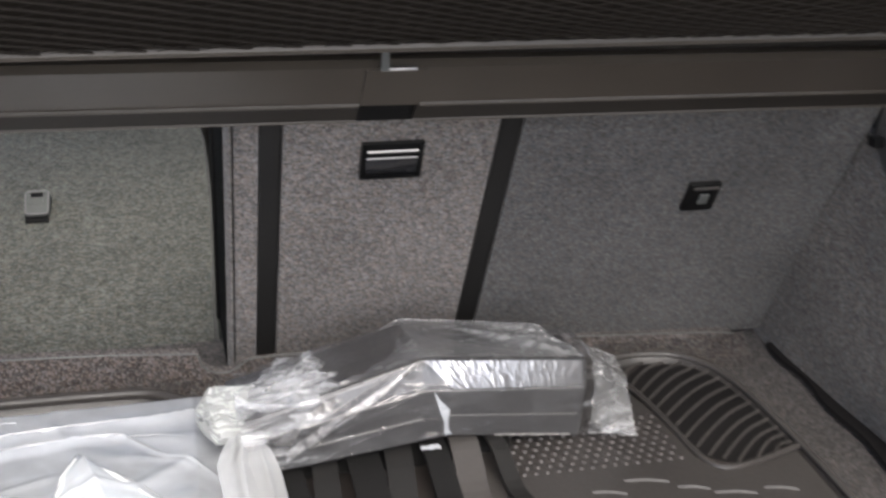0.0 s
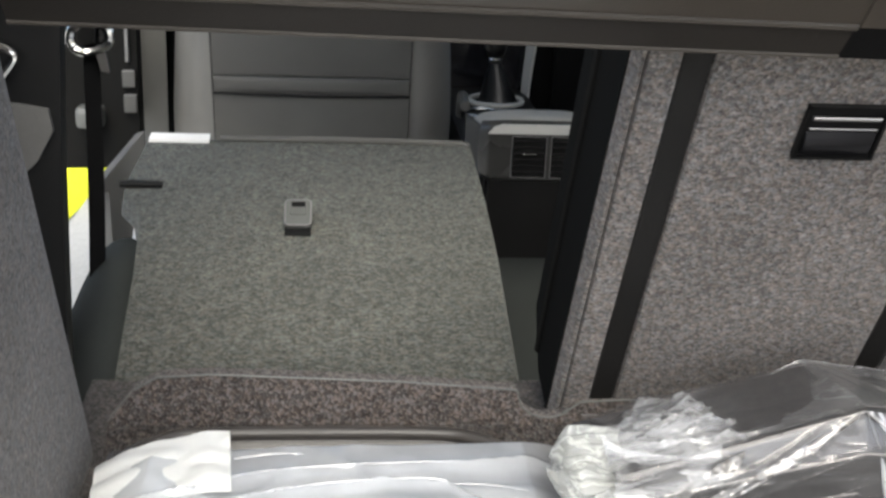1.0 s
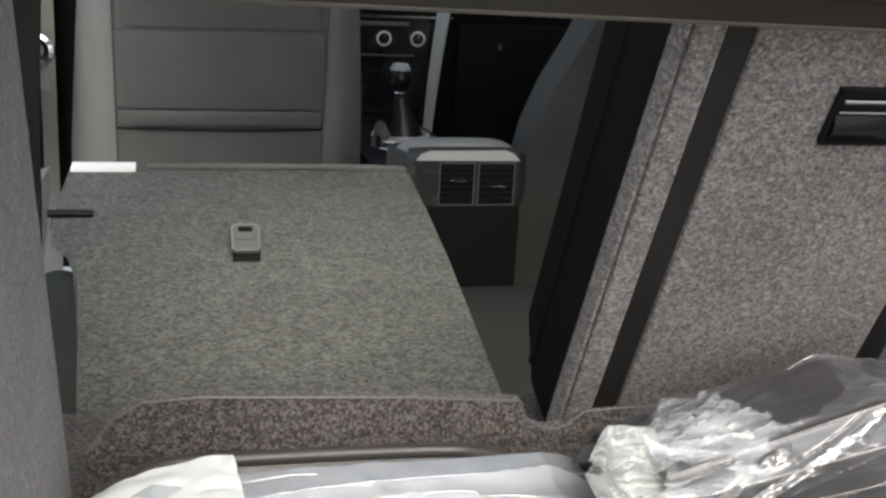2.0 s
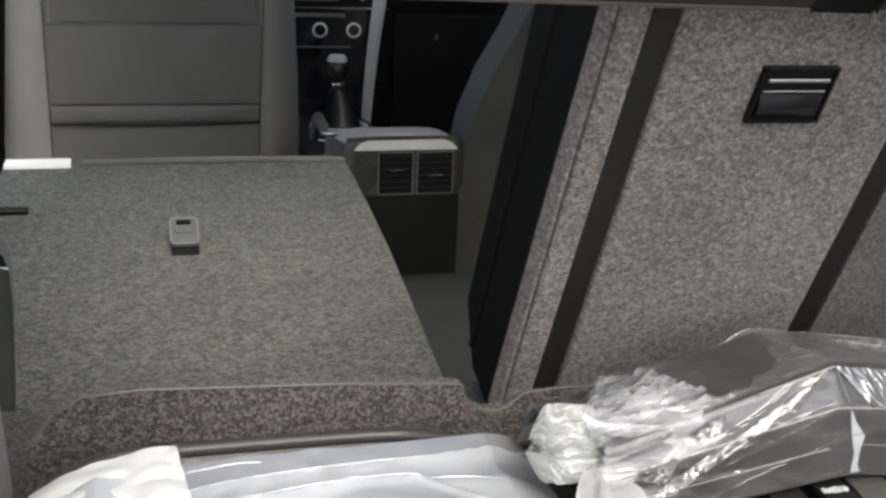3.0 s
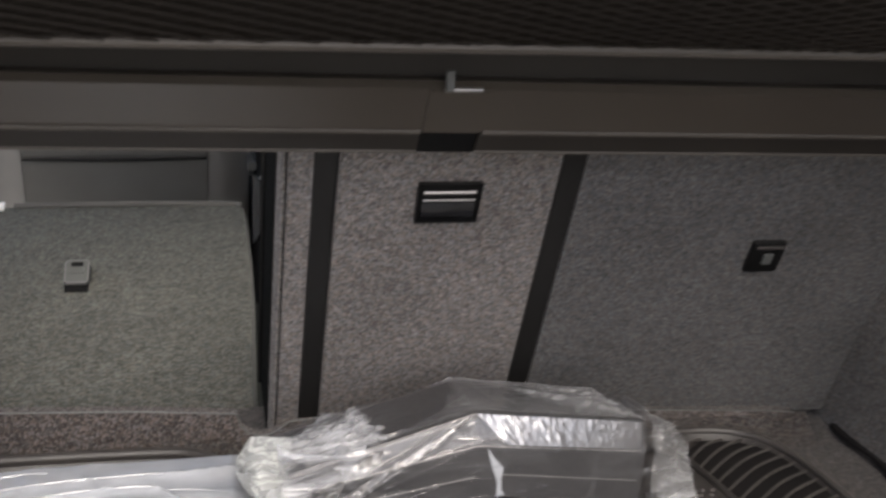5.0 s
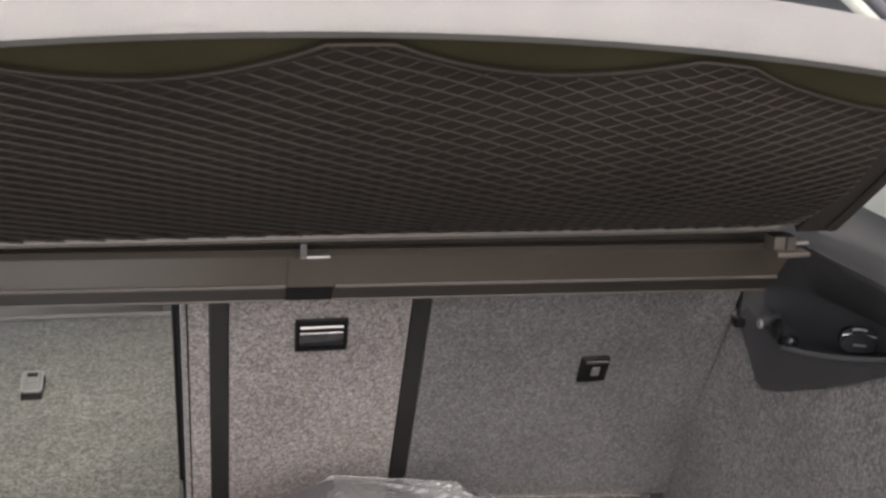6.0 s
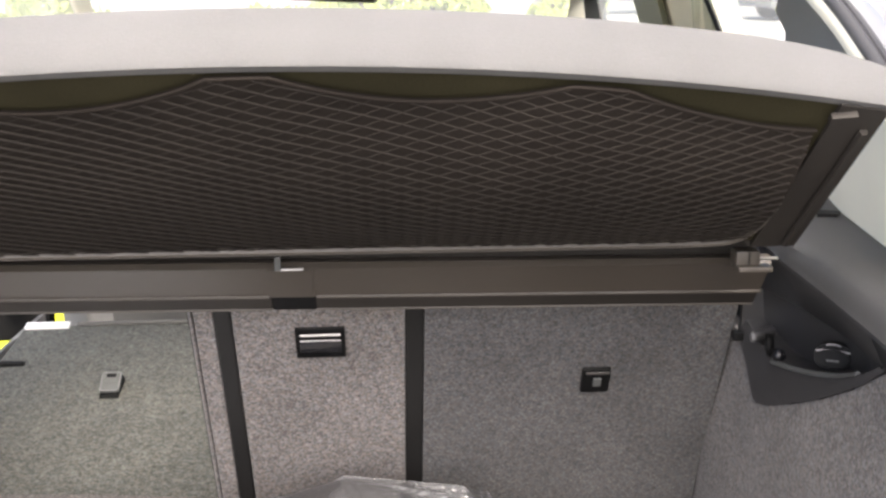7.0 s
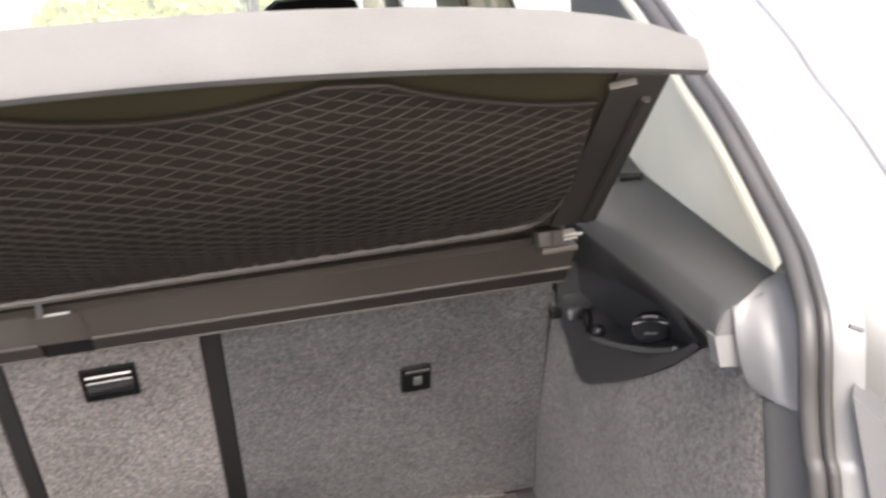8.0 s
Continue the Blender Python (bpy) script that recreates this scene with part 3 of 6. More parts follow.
for sign, side in ((1, "right"), (-1, "left")):
    line = smoothed([(sign * x + (-0.05 if sign < 0 else 0), y, z) for x, y, z in SEAM])
    bm = tube(B(), line, 0.0075, 10)
    tube(bm, [q + Vector((sign * 0.010, -0.008, 0)) for q in line], 0.0045, 8)
    setting("seal_" + side, bm, SEAL, "dark rubber seal round the boot opening", "door seal", True)
    bm = B()
    steps = [(0.008, 0.002, 0.0), (0.016, -0.008, -0.002), (0.028, -0.015, -0.003), (0.037, -0.014, -0.004), (0.042, -0.006, -0.006), (0.046, 0.016, -0.008), (0.050, 0.018, -0.008), (0.082, -0.022, -0.011), (0.088, -0.026, -0.012), (0.104, -0.028, -0.014), (0.107, -0.027, -0.015), (0.1085, -0.018, -0.016), (0.1115, -0.018, -0.017), (0.113, -0.026, -0.018), (0.130, -0.020, -0.022), (0.142, 0.02, -0.03), (0.148, 0.10, -0.04)]
    grid = [[bm.verts.new(q + Vector((sign * a, b, c))) for a, b, c in steps] for q in line]
    for i in range(len(grid) - 1):
        for j in range(len(steps) - 1):
            bm.faces.new((grid[i][j], grid[i + 1][j], grid[i + 1][j + 1], grid[i][j + 1]))
    setting("body_" + side, bm, BODY_SILVER, "silver painted body round the boot opening", "car body", True)

setting("lamp_rear_right", slab(B(), [(0.555, 0.722, 0.449), (0.591, 0.722, 0.413), (0.591, 0.722, 0.327), (0.575, 0.722, 0.33)], (0.02, 0.03, 0)), TRIM_PLASTIC, "dark moulding beside the boot opening", "car body", True, 0.004)
setting("stop_rear_right", tube(B(), [(0.555, 0.726, 0.5), (0.565, 0.726, 0.495)], 0.0022, 8), TRIM_PLASTIC, "small dark rubber stop on the body", "car body", True)
setting("sill_rear", box(B(), -0.60, 0.56, 0.66, 0.72, -0.10, 0.012), TRIM_PLASTIC, "dark plastic loading sill", "sill", True, 0.01)
setting("body_rear", box(B(), -0.66, 0.62, 0.60, 0.68, -0.35, -0.02), BODY_SILVER, "silver painted rear bumper", "bumper", True, 0.02)

# cabin shell
setting("ceiling", sheet(B(), 20, 20, lambda u, v: Vector((-0.66 + 1.28 * u, 1.50 + 1.45 * v, 0.80 + 0.055 * math.sin(math.pi * u) ** 0.5))), HEADLINER, "pale grey fabric headliner", "ceiling", True)
bm = box(B(), -0.60, 0.56, 1.44, 3.0, 0.875, 0.89)
setting("roof_panel", bm, BODY_SILVER, "silver painted car roof", "roof")
for sign, dx, side in ((1, 0, "right"), (-1, -0.05, "left")):
    def q(x, y, z):
        return (sign * x + dx, y, z)
    setting("roof_rail_" + side, slab(B(), [q(0.60, 1.28, 0.760), q(0.62, 2.0, 0.760), q(0.62, 2.95, 0.752), q(0.60, 3.0, 0.84), q(0.58, 1.28, 0.86)], (sign * 0.05, 0, 0.02)), HEADLINER, "pale grey headliner rail over the windows", "ceiling", True, 0.008)
    setting("pillar_front_" + side, slab(B(), [q(0.585, 2.93, 0.80), q(0.635, 2.98, 0.80), q(0.715, 3.72, 0.44), q(0.665, 3.66, 0.44)], (sign * 0.03, 0.05, 0)), CREAM, "cream trim of the windscreen pillar", "pillar trim", True, 0.008)
    setting("pillar_middle_" + side, slab(B(), [q(0.655, 2.05, 0.768), q(0.655, 2.60, 0.768), q(0.668, 2.48, 0.645), q(0.690, 2.44, 0.47), q(0.70, 2.44, -0.30), q(0.70, 1.80, -0.30), q(0.690, 1.80, 0.47), q(0.664, 1.925, 0.670)] if sign > 0 else
                                        [q(0.700, 3.30, 0.60), q(0.760, 3.33, 0.60), q(0.760, 3.33, -0.42), q(0.704, 3.30, -0.42)], (sign * 0.04, 0, 0)),
            CREAM if sign > 0 else PILLAR_GREY, "grey trim of the door pillar", "pillar trim", True, 0.012)
    setting("window_rear_" + side, slab(B(), [q(0.672, 1.66, 0.45), q(0.672, 2.06, 0.45), q(0.655, 2.12, 0.765), q(0.655, 1.64, 0.765)], (sign * 0.004, 0, 0)), GLASS, "car door window with a white haze", "window").visible_shadow = False
    setting("window_front_" + side, slab(B(), [q(0.692, 2.50, 0.45), q(0.715, 3.66, 0.45), q(0.640, 2.98, 0.765), q(0.655, 2.36, 0.765)], (sign * 0.004, 0, 0)), GLASS, "car door window with a white haze", "window").visible_shadow = False

setting("window_screen", slab(B(), [(-0.66, 3.00, 0.80), (0.60, 3.00, 0.80), (0.68, 3.72, 0.42), (-0.74, 3.72, 0.42)], (0, 0.006, 0.004)), GLASS, "windscreen with a white haze", "window").visible_shadow = False
setting("quarter_right", slab(B(), [(0.640, 1.549, 0.45), (0.640, 1.549, 0.688), (0.640, 1.596, 0.717), (0.640, 1.568, 0.763), (0.640, 1.48, 0.763), (0.640, 1.40, 0.757), (0.640, 1.30, 0.735), (0.636, 1.22, 0.700), (0.640, 1.22, 0.600), (0.664, 1.42, 0.45)], (0.02, 0, 0)), PILLAR_GREY, "grey blind panel behind the rear door window", "door trim", True, 0.006)
bm = band(([(0.604, 1.16, 0.655), (0.622, 1.268, 0.700), (0.628, 1.313, 0.726), (0.630, 1.35, 0.738), (0.630, 1.409, 0.751), (0.628, 1.48, 0.758), (0.624, 1.58, 0.763)],
           [(0.588, 1.14, 0.672), (0.600, 1.245, 0.722), (0.602, 1.305, 0.757), (0.602, 1.36, 0.776), (0.598, 1.42, 0.790), (0.590, 1.49, 0.800), (0.585, 1.58, 0.806)],
           [(0.574, 1.12, 0.692), (0.574, 1.22, 0.742), (0.566, 1.30, 0.776), (0.553, 1.37, 0.802), (0.534, 1.43, 0.822), (0.51, 1.48, 0.834), (0.49, 1.56, 0.838)]))
bmesh.ops.solidify(bm, geom=bm.faces[:], thickness=0.003)
setting("pillar_band_right", bm, HEADLINER, "pale curved trim between the rear pillar and the roof", "pillar trim", True)
setting("window_seal_right", tube(B(), smoothed([(0.650, 2.062, 0.766), (0.653, 1.99, 0.715), (0.659, 1.93, 0.668), (0.672, 1.86, 0.585)], 4), 0.004, 8), BLACK_PLASTIC, "black seal along the rear door window", "door seal", True)
# added panel that paints the pillar's shaded forward side
setting("pillar_shade_right", slab(B(), [(0.650, 2.36, 0.762), (0.650, 2.60, 0.762), (0.662, 2.47, 0.640), (0.684, 2.42, 0.47), (0.684, 2.24, 0.47), (0.661, 2.25, 0.640)], (-0.012, 0, 0)), CREAM_SHADED, "olive-grey panel for the shaded side of the cream door pillar", "pillar trim", True, 0.006)
setting("trim_front_right", slab(B(), [(0.655, 3.02, 0.75), (0.645, 3.20, 0.745), (0.690, 3.24, 0.45), (0.690, 3.08, 0.45)], (0.02, 0, 0)), BLACK_PLASTIC, "black front door frame", "door trim", True, 0.006)
setting("door_card_right", box(B(), 0.680, 0.74, 1.45, 3.75, -0.42, 0.452), BLACK_PLASTIC, "black plastic door linings", "door trim", True, 0.02)
setting("body_side_right", box(B(), 0.75, 0.80, 0.95, 3.9, -0.45, 0.45), BODY_SILVER, "silver painted car flank", "car body", True, 0.02)
setting("body_side_left", box(B(), -0.85, -0.80, 0.95, 1.86, -0.45, 0.45), BODY_SILVER, "silver painted car flank", "car body", True, 0.02)
setting("door_card_left", box(B(), -0.80, -0.735, 1.45, 1.885, -0.42, 0.452), BLACK_PLASTIC, "black plastic lining behind the rear door", "door trim", True, 0.02)
setting("door_card_front_left", box(B(), -0.89, -0.83, 2.92, 3.75, -0.145, 0.452), BLACK_PLASTIC, "black lining of the closed front door", "door trim", True, 0.02)
setting("floor_cabin", box(B(), -0.74, 0.69, 1.60, 3.75, -0.47, -0.44), FABRIC_DARK, "dark carpet on the cabin floor", "floor")
setting("bulkhead", box(B(), -0.74, 0.70, 3.72, 3.78, -0.46, 0.40), BLACK_PLASTIC, "black bulkhead under the windscreen", "bulkhead")
setting("sill_left", slab(B(), [(-0.70, 2.20, 0.024), (-0.70, 2.62, 0.002), (-0.70, 2.62, -0.030), (-0.70, 2.36, -0.20), (-0.70, 2.29, -0.20), (-0.70, 2.27, -0.005), (-0.70, 2.20, 0.010)], (-0.014, 0, -0.004)), BODY_SILVER, "silver painted door sill", "sill", True, 0.004)

# ground, verge and far hedge
bm = B()
bmesh.ops.create_grid(bm, x_segments=60, y_segments=60, size=400, matrix=Matrix.Translation((0, 100, -0.62)))
setting("ground", bm, ASPHALT, "pale sunlit paving", "ground")
# unseen dark ground, added to cut the light bounced into the boot
setting("road", box(B(), -40, 40, -14, 0.45, -0.64, -0.612), UNSEEN_TARMAC, "dark ground added behind the car to dim bounced light", "road")
setting("verge", box(B(), -14, 2.5, 15.5, 23, -0.60, -0.50), GRASS, "sunlit grass verge", "grass")

# a dark strip stands in for the shade in the gap below the lining
bm = sheet(B(), 2, 40, lambda u, v: Vector(((0.5185 + 0.003 * math.sin(31 * v) + 0.004 * noise.noise(Vector((0, 9 * v, 2.0)))) * (1 - u) + 0.556 * u, 0.80 + 0.67 * v, 0.002 - 0.004 * u)))
bmesh.ops.solidify(bm, geom=bm.faces[:], thickness=-0.005)
setting("gap_shade", bm, RUBBER_DARK, "dark strip for the shade in the gap along the side lining", "trim")

# ---- boot edge board and liner ----
edge = [(-0.56, -0.02), (-0.56, 0.02), (-0.535, 0.052), (-0.515, 0.064), (-0.47, 0.067), (-0.30, 0.060), (-0.1985, 0.0520), (-0.1962, 0.0505), (-0.1952, 0.0440), (-0.1915, 0.0350), (-0.184, 0.0285), (-0.175, 0.0252), (-0.165, 0.0245), (-0.155, 0.027), (-0.146, 0.034), (-0.138, 0.040), (-0.10, 0.042), (0.10, 0.038), (0.27, 0.032), (0.44, 0.022), (0.475, 0.018), (0.495, -0.02)]
board = thing("boot_edge_board", (0, 1.48, 0), "speckled grey felt edge board below the rear seat backs", "edge board")
part("board", prism(B(), edge, "y", 1.482, 1.498), CARPET_EDGE, board, bevel=0.002)
# a paler tube paints the light caught by the board's top edge
part("piping", tube(B(), [(x, 1.482, z + 0.0005) for x, z in edge[2:-1]], 0.0009, 6), GREY_PLASTIC, board, "pale line for the light on the top edge", True)
part("base", sheet(B(), 30, 6, lambda u, v: Vector((-0.56 + 1.05 * u, 1.483 - 0.05 * v, 0.022 * (1 - v) ** 2 - 0.003))), CARPET_FLOOR_SHADED, board)

liner = thing("boot_liner", (0, 1.2, 0), "dark brown-grey rubber boot liner with a raised rim and ribs", "boot liner")
RIM = [(-0.545, 0.80), (-0.545, 1.36), (-0.535, 1.42), (-0.505, 1.452), (-0.46, 1.462), (-0.28, 1.462), (-0.235, 1.450), (-0.20, 1.43), (-0.10, 1.425), (0.22, 1.43), (0.30, 1.455), (0.345, 1.458), (0.385, 1.447), (0.415, 1.415), (0.430, 1.36), (0.438, 1.28), (0.442, 1.15), (0.444, 0.95), (0.444, 0.80)]
rim = smoothed([(x, y, 0.020 - 0.007 * min(1, max(0, (x - 0.10) / 0.2))) for x, y in RIM], 5)
bm = tube(B(), rim, [0.0060 - 0.0020 * min(1, max(0, (q.x - 0.10) / 0.2)) for q in rim], 10)
part("rim", bm, RIB, liner, "rounded raised rim", True)
bm = B()
grid = [[bm.verts.new((q.x, q.y, q.z)), bm.verts.new((q.x * 0.991, q.y - 0.006, 0.004)), bm.verts.new((q.x * 0.985, q.y - 0.009, 0.002))] for q in rim]
for i in range(len(grid) - 1):
    for j in range(2):
        bm.faces.new((grid[i][j], grid[i + 1][j], grid[i + 1][j + 1], grid[i][j + 1]))
part("rim_wall", bm, RUBBER_LIGHT, liner, smooth=True)
part("base", prism(B(), [(q.x * 0.985, q.y - 0.012) for q in rim], "z", -0.003, 0.003), RUBBER, liner)
inner = smoothed([(0.270, 1.425, 0.012), (0.295, 1.395, 0.012), (0.306, 1.35, 0.012), (0.313, 1.30, 0.012), (0.320, 1.24, 0.012), (0.336, 1.213, 0.012), (0.377, 1.216, 0.012), (0.436, 1.236, 0.012)], 5)
part("pocket_edge", tube(B(), inner, 0.0036, 8), RUBBER_LIGHT, liner, smooth=True)
part("plate", prism(B(), [(0.06, 0.82), (0.43, 0.82), (0.43, 1.229), (0.377, 1.211), (0.334, 1.208), (0.315, 1.238), (0.309, 1.30), (0.301, 1.35), (0.288, 1.39), (0.06, 1.40)], "z", 0.003, 0.011), RUBBER_LIGHT, liner, "lighter raised plate", bevel=0.003)
POCKET_IN = [(0.300, 1.415, 0.006), (0.307, 1.374, 0.006), (0.313, 1.337, 0.006), (0.322, 1.293, 0.006), (0.331, 1.247, 0.006), (0.359, 1.228, 0.006), (0.404, 1.227, 0.006)]
POCKET_OUT = [(0.340, 1.448, 0.007), (0.392, 1.440, 0.007), (0.416, 1.410, 0.007), (0.426, 1.368, 0.007), (0.432, 1.325, 0.007), (0.435, 1.285, 0.007), (0.437, 1.252, 0.007)]
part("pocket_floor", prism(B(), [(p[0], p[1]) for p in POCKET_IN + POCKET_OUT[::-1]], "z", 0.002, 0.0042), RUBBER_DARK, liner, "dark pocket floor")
for k in range(14):
    # ribs slant across the rear corner pocket
    a, b = on_line(POCKET_IN, k / 13), on_line(POCKET_OUT, k / 13)
    bow = Vector((-0.003, 0.005, 0.001))
    part("rib", tube(B(), smoothed([a, a.lerp(b, 0.33) + bow * 0.8, a.lerp(b, 0.67) + bow, b], 3), 0.0017, 6), RIB, liner, smooth=True)
bm = B()
for i in range(17):
    for j in range(9):
        x, y = 0.112 + i * 0.0125 + (0.006 if j % 2 else 0), 1.24 + j * 0.0105
        if x < 0.302:
            bmesh.ops.create_cone(bm, cap_ends=True, segments=7, radius1=0.0044, radius2=0.0026, depth=0.0026, matrix=Matrix.Translation((x, y, 0.0120)))
tagged(part("studs", bm, RUBBER, liner, "rows of small anti-slip studs", True), kind="stuff")
bm = B()
for i, (x, y, w) in enumerate(((0.202, 1.193, 0.034), (0.247, 1.206, 0.046), (0.291, 1.186, 0.032), (0.330, 1.170, 0.044), (0.380, 1.168, 0.034), (0.235, 1.165, 0.050), (0.300, 1.145, 0.050), (0.360, 1.135, 0.050))):
    tube(bm, smoothed([(x - w / 2, y + 0.004, 0.0105), (x, y + 0.001, 0.0115), (x + w / 2, y - 0.005, 0.0105)], 3), 0.0022, 6)
tagged(part("ticks", bm, RIB_DIM, liner), kind="stuff")

# ---- rear seats ----
seat = thing("upright_rear_seat", (0.15, 1.50, 0.0), "upright rear seat back with speckled grey felt boot side", "car seat")
part("core", seat_box(-0.150, 0.510, 0.015, 0.500, -0.105, -0.012), FABRIC_DARK, seat, "charcoal fabric seat cushioning", True, 0.02)
part("side_felt", seat_box(-0.1525, -0.1290, 0.012, 0.500, -0.012, 0.0), CARPET, seat, bevel=0.003)
edge_profile = [(-0.1545, -0.020), (-0.1545, -0.0020), (-0.1568, -0.0024), (-0.1588, -0.0060), (-0.1606, -0.0120), (-0.1622, -0.0220)]
part("edge_felt", slab(B(), [SEAT @ Vector((x, 0.012, d)) for x, d in edge_profile], SEAT.to_3x3() @ Vector((0, 0.488, 0))), CARPET, seat, smooth=True)
hatch = part("hatch_panel", seat_box(-0.1065, 0.1045, 0.012, 0.500, -0.012, 0.001), CARPET, seat, "speckled felt load-through hatch", bevel=0.004)
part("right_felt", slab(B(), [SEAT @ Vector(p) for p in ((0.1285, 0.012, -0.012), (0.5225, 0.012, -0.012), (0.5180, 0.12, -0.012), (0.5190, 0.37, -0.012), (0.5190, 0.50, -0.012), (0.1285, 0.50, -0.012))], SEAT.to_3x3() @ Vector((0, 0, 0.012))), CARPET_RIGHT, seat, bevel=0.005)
part("hatch_strip", seat_box(-0.1285, -0.1075, 0.010, 0.500, -0.012, -0.001), STRAP, seat, "dark plastic hinge strip", bevel=0.002)
part("hatch_strip", seat_box(0.1055, 0.1275, 0.010, 0.500, -0.012, -0.001), STRAP, seat, "dark plastic hinge strip", bevel=0.002)
part("bolster", slab(B(), [SEAT @ Vector(p) for p in ((-0.1625, 0.01, -0.016), (-0.1625, 0.50, -0.016), (-0.1655, 0.50, -0.036), (-0.171, 0.50, -0.105), (-0.169, 0.06, -0.100), (-0.165, 0.01, -0.06))], (0.03, 0.02, 0)), FABRIC_DARK, seat, "black padded side of the seat back", True, 0.01)
part("bolster_seam", tube(B(), [SEAT @ Vector((-0.1665 - 0.0002 * k, 0.03 + 0.047 * k, -0.070)) for k in range(11)], 0.004, 6), BLACK_PLASTIC, seat, smooth=True)

# hatch handle in the middle
handle = part("hatch_handle", seat_box(-0.031, 0.030, 0.350, 0.399, -0.002, 0.0035), BLACK_PLASTIC, hatch, "recessed black plastic hatch handle", bevel=0.0015)
hframe = B()
for a in ((-0.031, 0.030, 0.396, 0.399), (-0.031, 0.030, 0.350, 0.3525), (-0.031, -0.0285, 0.350, 0.399), (0.0275, 0.030, 0.350, 0.399)):
    box(hframe, *a, 0.003, 0.006, SEAT)
part("frame", hframe, BLACK_PLASTIC, handle)
part("pull_bar", tube(B(), [SEAT @ Vector((-0.0255, 0.3885, 0.0055)), SEAT @ Vector((0.0245, 0.3885, 0.0055))], 0.0017, 8), SATIN, handle, "bright edge of the pull bar", True)
part("pull_bar", tube(B(), [SEAT @ Vector((-0.0255, 0.3785, 0.005)), SEAT @ Vector((0.0245, 0.3785, 0.005))], 0.0009, 8), SATIN, handle, smooth=True)
part("grip", sheet(B(), 12, 8, lambda u, v: SEAT @ Vector((-0.0265 + 0.052 * u, 0.3545 + 0.021 * v, 0.0042 + 0.004 * math.sin(math.pi * v) * (0.4 + 0.6 * math.cos(1.6 * u))))), GLOSS_BLACK, handle, "glossy black grip plate", True)

# right latch
latch = part("latch_cover", seat_box(0.333, 0.371, 0.268, 0.312, -0.002, 0.006), BLACK_PLASTIC, seat, "black plastic latch cover", True, 0.004)
part("latch_lip", seat_box(0.338, 0.368, 0.305, 0.3075, 0.006, 0.0080), SATIN, latch)
part("latch_pin", seat_box(0.348, 0.359, 0.282, 0.297, 0.005, 0.0085), GREY_PLASTIC, latch, "grey catch", True, 0.002)
part("belt_hook", box(B(), 0.5135, 0.5265, 1.312, 1.326, 0.3235, 0.3345), BLACK_PLASTIC, seat, "small black buckle stop", bevel=0.002)

def fold_point(x, y, d=0.0):
    return Vector((x, y, 0.083 + (y - 2.238) * 0.140 + d))


folded = thing("folded_rear_seat", (-0.4, 1.85, -0.05), "folded-down rear seat back with fine grey-green felt back", "car seat")
outline = [(-0.182, 1.515), (-0.174, 1.61), (-0.168, 1.77), (-0.162, 1.93), (-0.160, 2.07), (-0.161, 2.225), (-0.165, 2.238), (-0.177, 2.243), (-0.60, 2.244), (-0.626, 2.243), (-0.634, 2.233), (-0.642, 2.082),
           (-0.593, 2.084), (-0.592, 2.074), (-0.640, 2.069), (-0.636, 2.035), (-0.614, 1.998), (-0.604, 1.955), (-0.596, 1.87), (-0.588, 1.755), (-0.580, 1.64), (-0.570, 1.515)]
bm = B()
top = [bm.verts.new(fold_point(x, y)) for x, y in outline]
low = [bm.verts.new(fold_point(x - (0.004 if x < -0.4 else -0.006), y, -0.020)) for x, y in outline]
bm.faces.new(top)
bm.faces.new(low[::-1])
for i in range(len(top)):
    bm.faces.new((top[i], top[(i + 1) % len(top)], low[(i + 1) % len(top)], low[i]))
felt = part("felt_back", bm, CARPET_FOLD, folded, bevel=0.004, smooth=True)
part("cushion", slab(B(), [fold_point(-0.19, 1.54, -0.022), fold_point(-0.172, 2.228, -0.022), fold_point(-0.625, 2.228, -0.022), fold_point(-0.580, 1.54, -0.022)], (0, 0.0, -0.10)), FABRIC_DARK, folded, "charcoal fabric seat front", True, 0.02)
part("piping", tube(B(), smoothed([fold_point(-0.170, 2.228, 0.002), fold_point(-0.182, 2.242, 0.002), fold_point(-0.35, 2.243, 0.004), fold_point(-0.53, 2.243, 0.003)], 4), 0.0048, 8), FABRIC_PANEL, folded, "grey piped seam", True)
part("label_strip", slab(B(), [fold_point(-0.632, 2.232, 0.000), fold_point(-0.545, 2.232, 0.000), fold_point(-0.545, 2.248, 0.003), fold_point(-0.630, 2.248, 0.003)], (0, 0, 0.005)), WHITE_PLASTIC, folded, "bright white plastic strip", True, 0.002)
LATCH = basis((-0.408, 1.9435, 0.0525), (0, 0.037, 0.0200))


def plate(pts, d0, d1, m):
    return slab(B(), [m @ Vector((x, y, d0)) for x, y in pts], m.to_3x3() @ Vector((0, 0, d1 - d0)))


cover = B()
prism(cover, [(1.936, 0.030), (1.938, 0.047), (1.9445, 0.050), (1.979, 0.0675), (1.994, 0.064), (2.012, 0.044)], "x", -0.4242, -0.3918)
lc = part("latch_cover", cover, BLACK_PLASTIC, folded, "dark plastic latch cover", True, 0.004)
part("latch_plate", plate(rounded(0.0172, -0.001, 0.045, 0.006), -0.006, 0.0015, LATCH), GREY_PLASTIC, lc, "grey latch plate with rounded corners", True, 0.002)
part("latch_rim", tube(B(), [LATCH @ Vector((x, y, 0.0015)) for x, y in rounded(0.0163, 0.0, 0.044, 0.006)], 0.0012, 6, True), TRIM_LIGHT, lc, smooth=True)
part("latch_frame", tube(B(), [LATCH @ Vector((x, y, 0.0022)) for x, y in rounded(0.0100, 0.018, 0.041, 0.003)], 0.0012, 6, True), GREY_PLASTIC, lc, smooth=True)
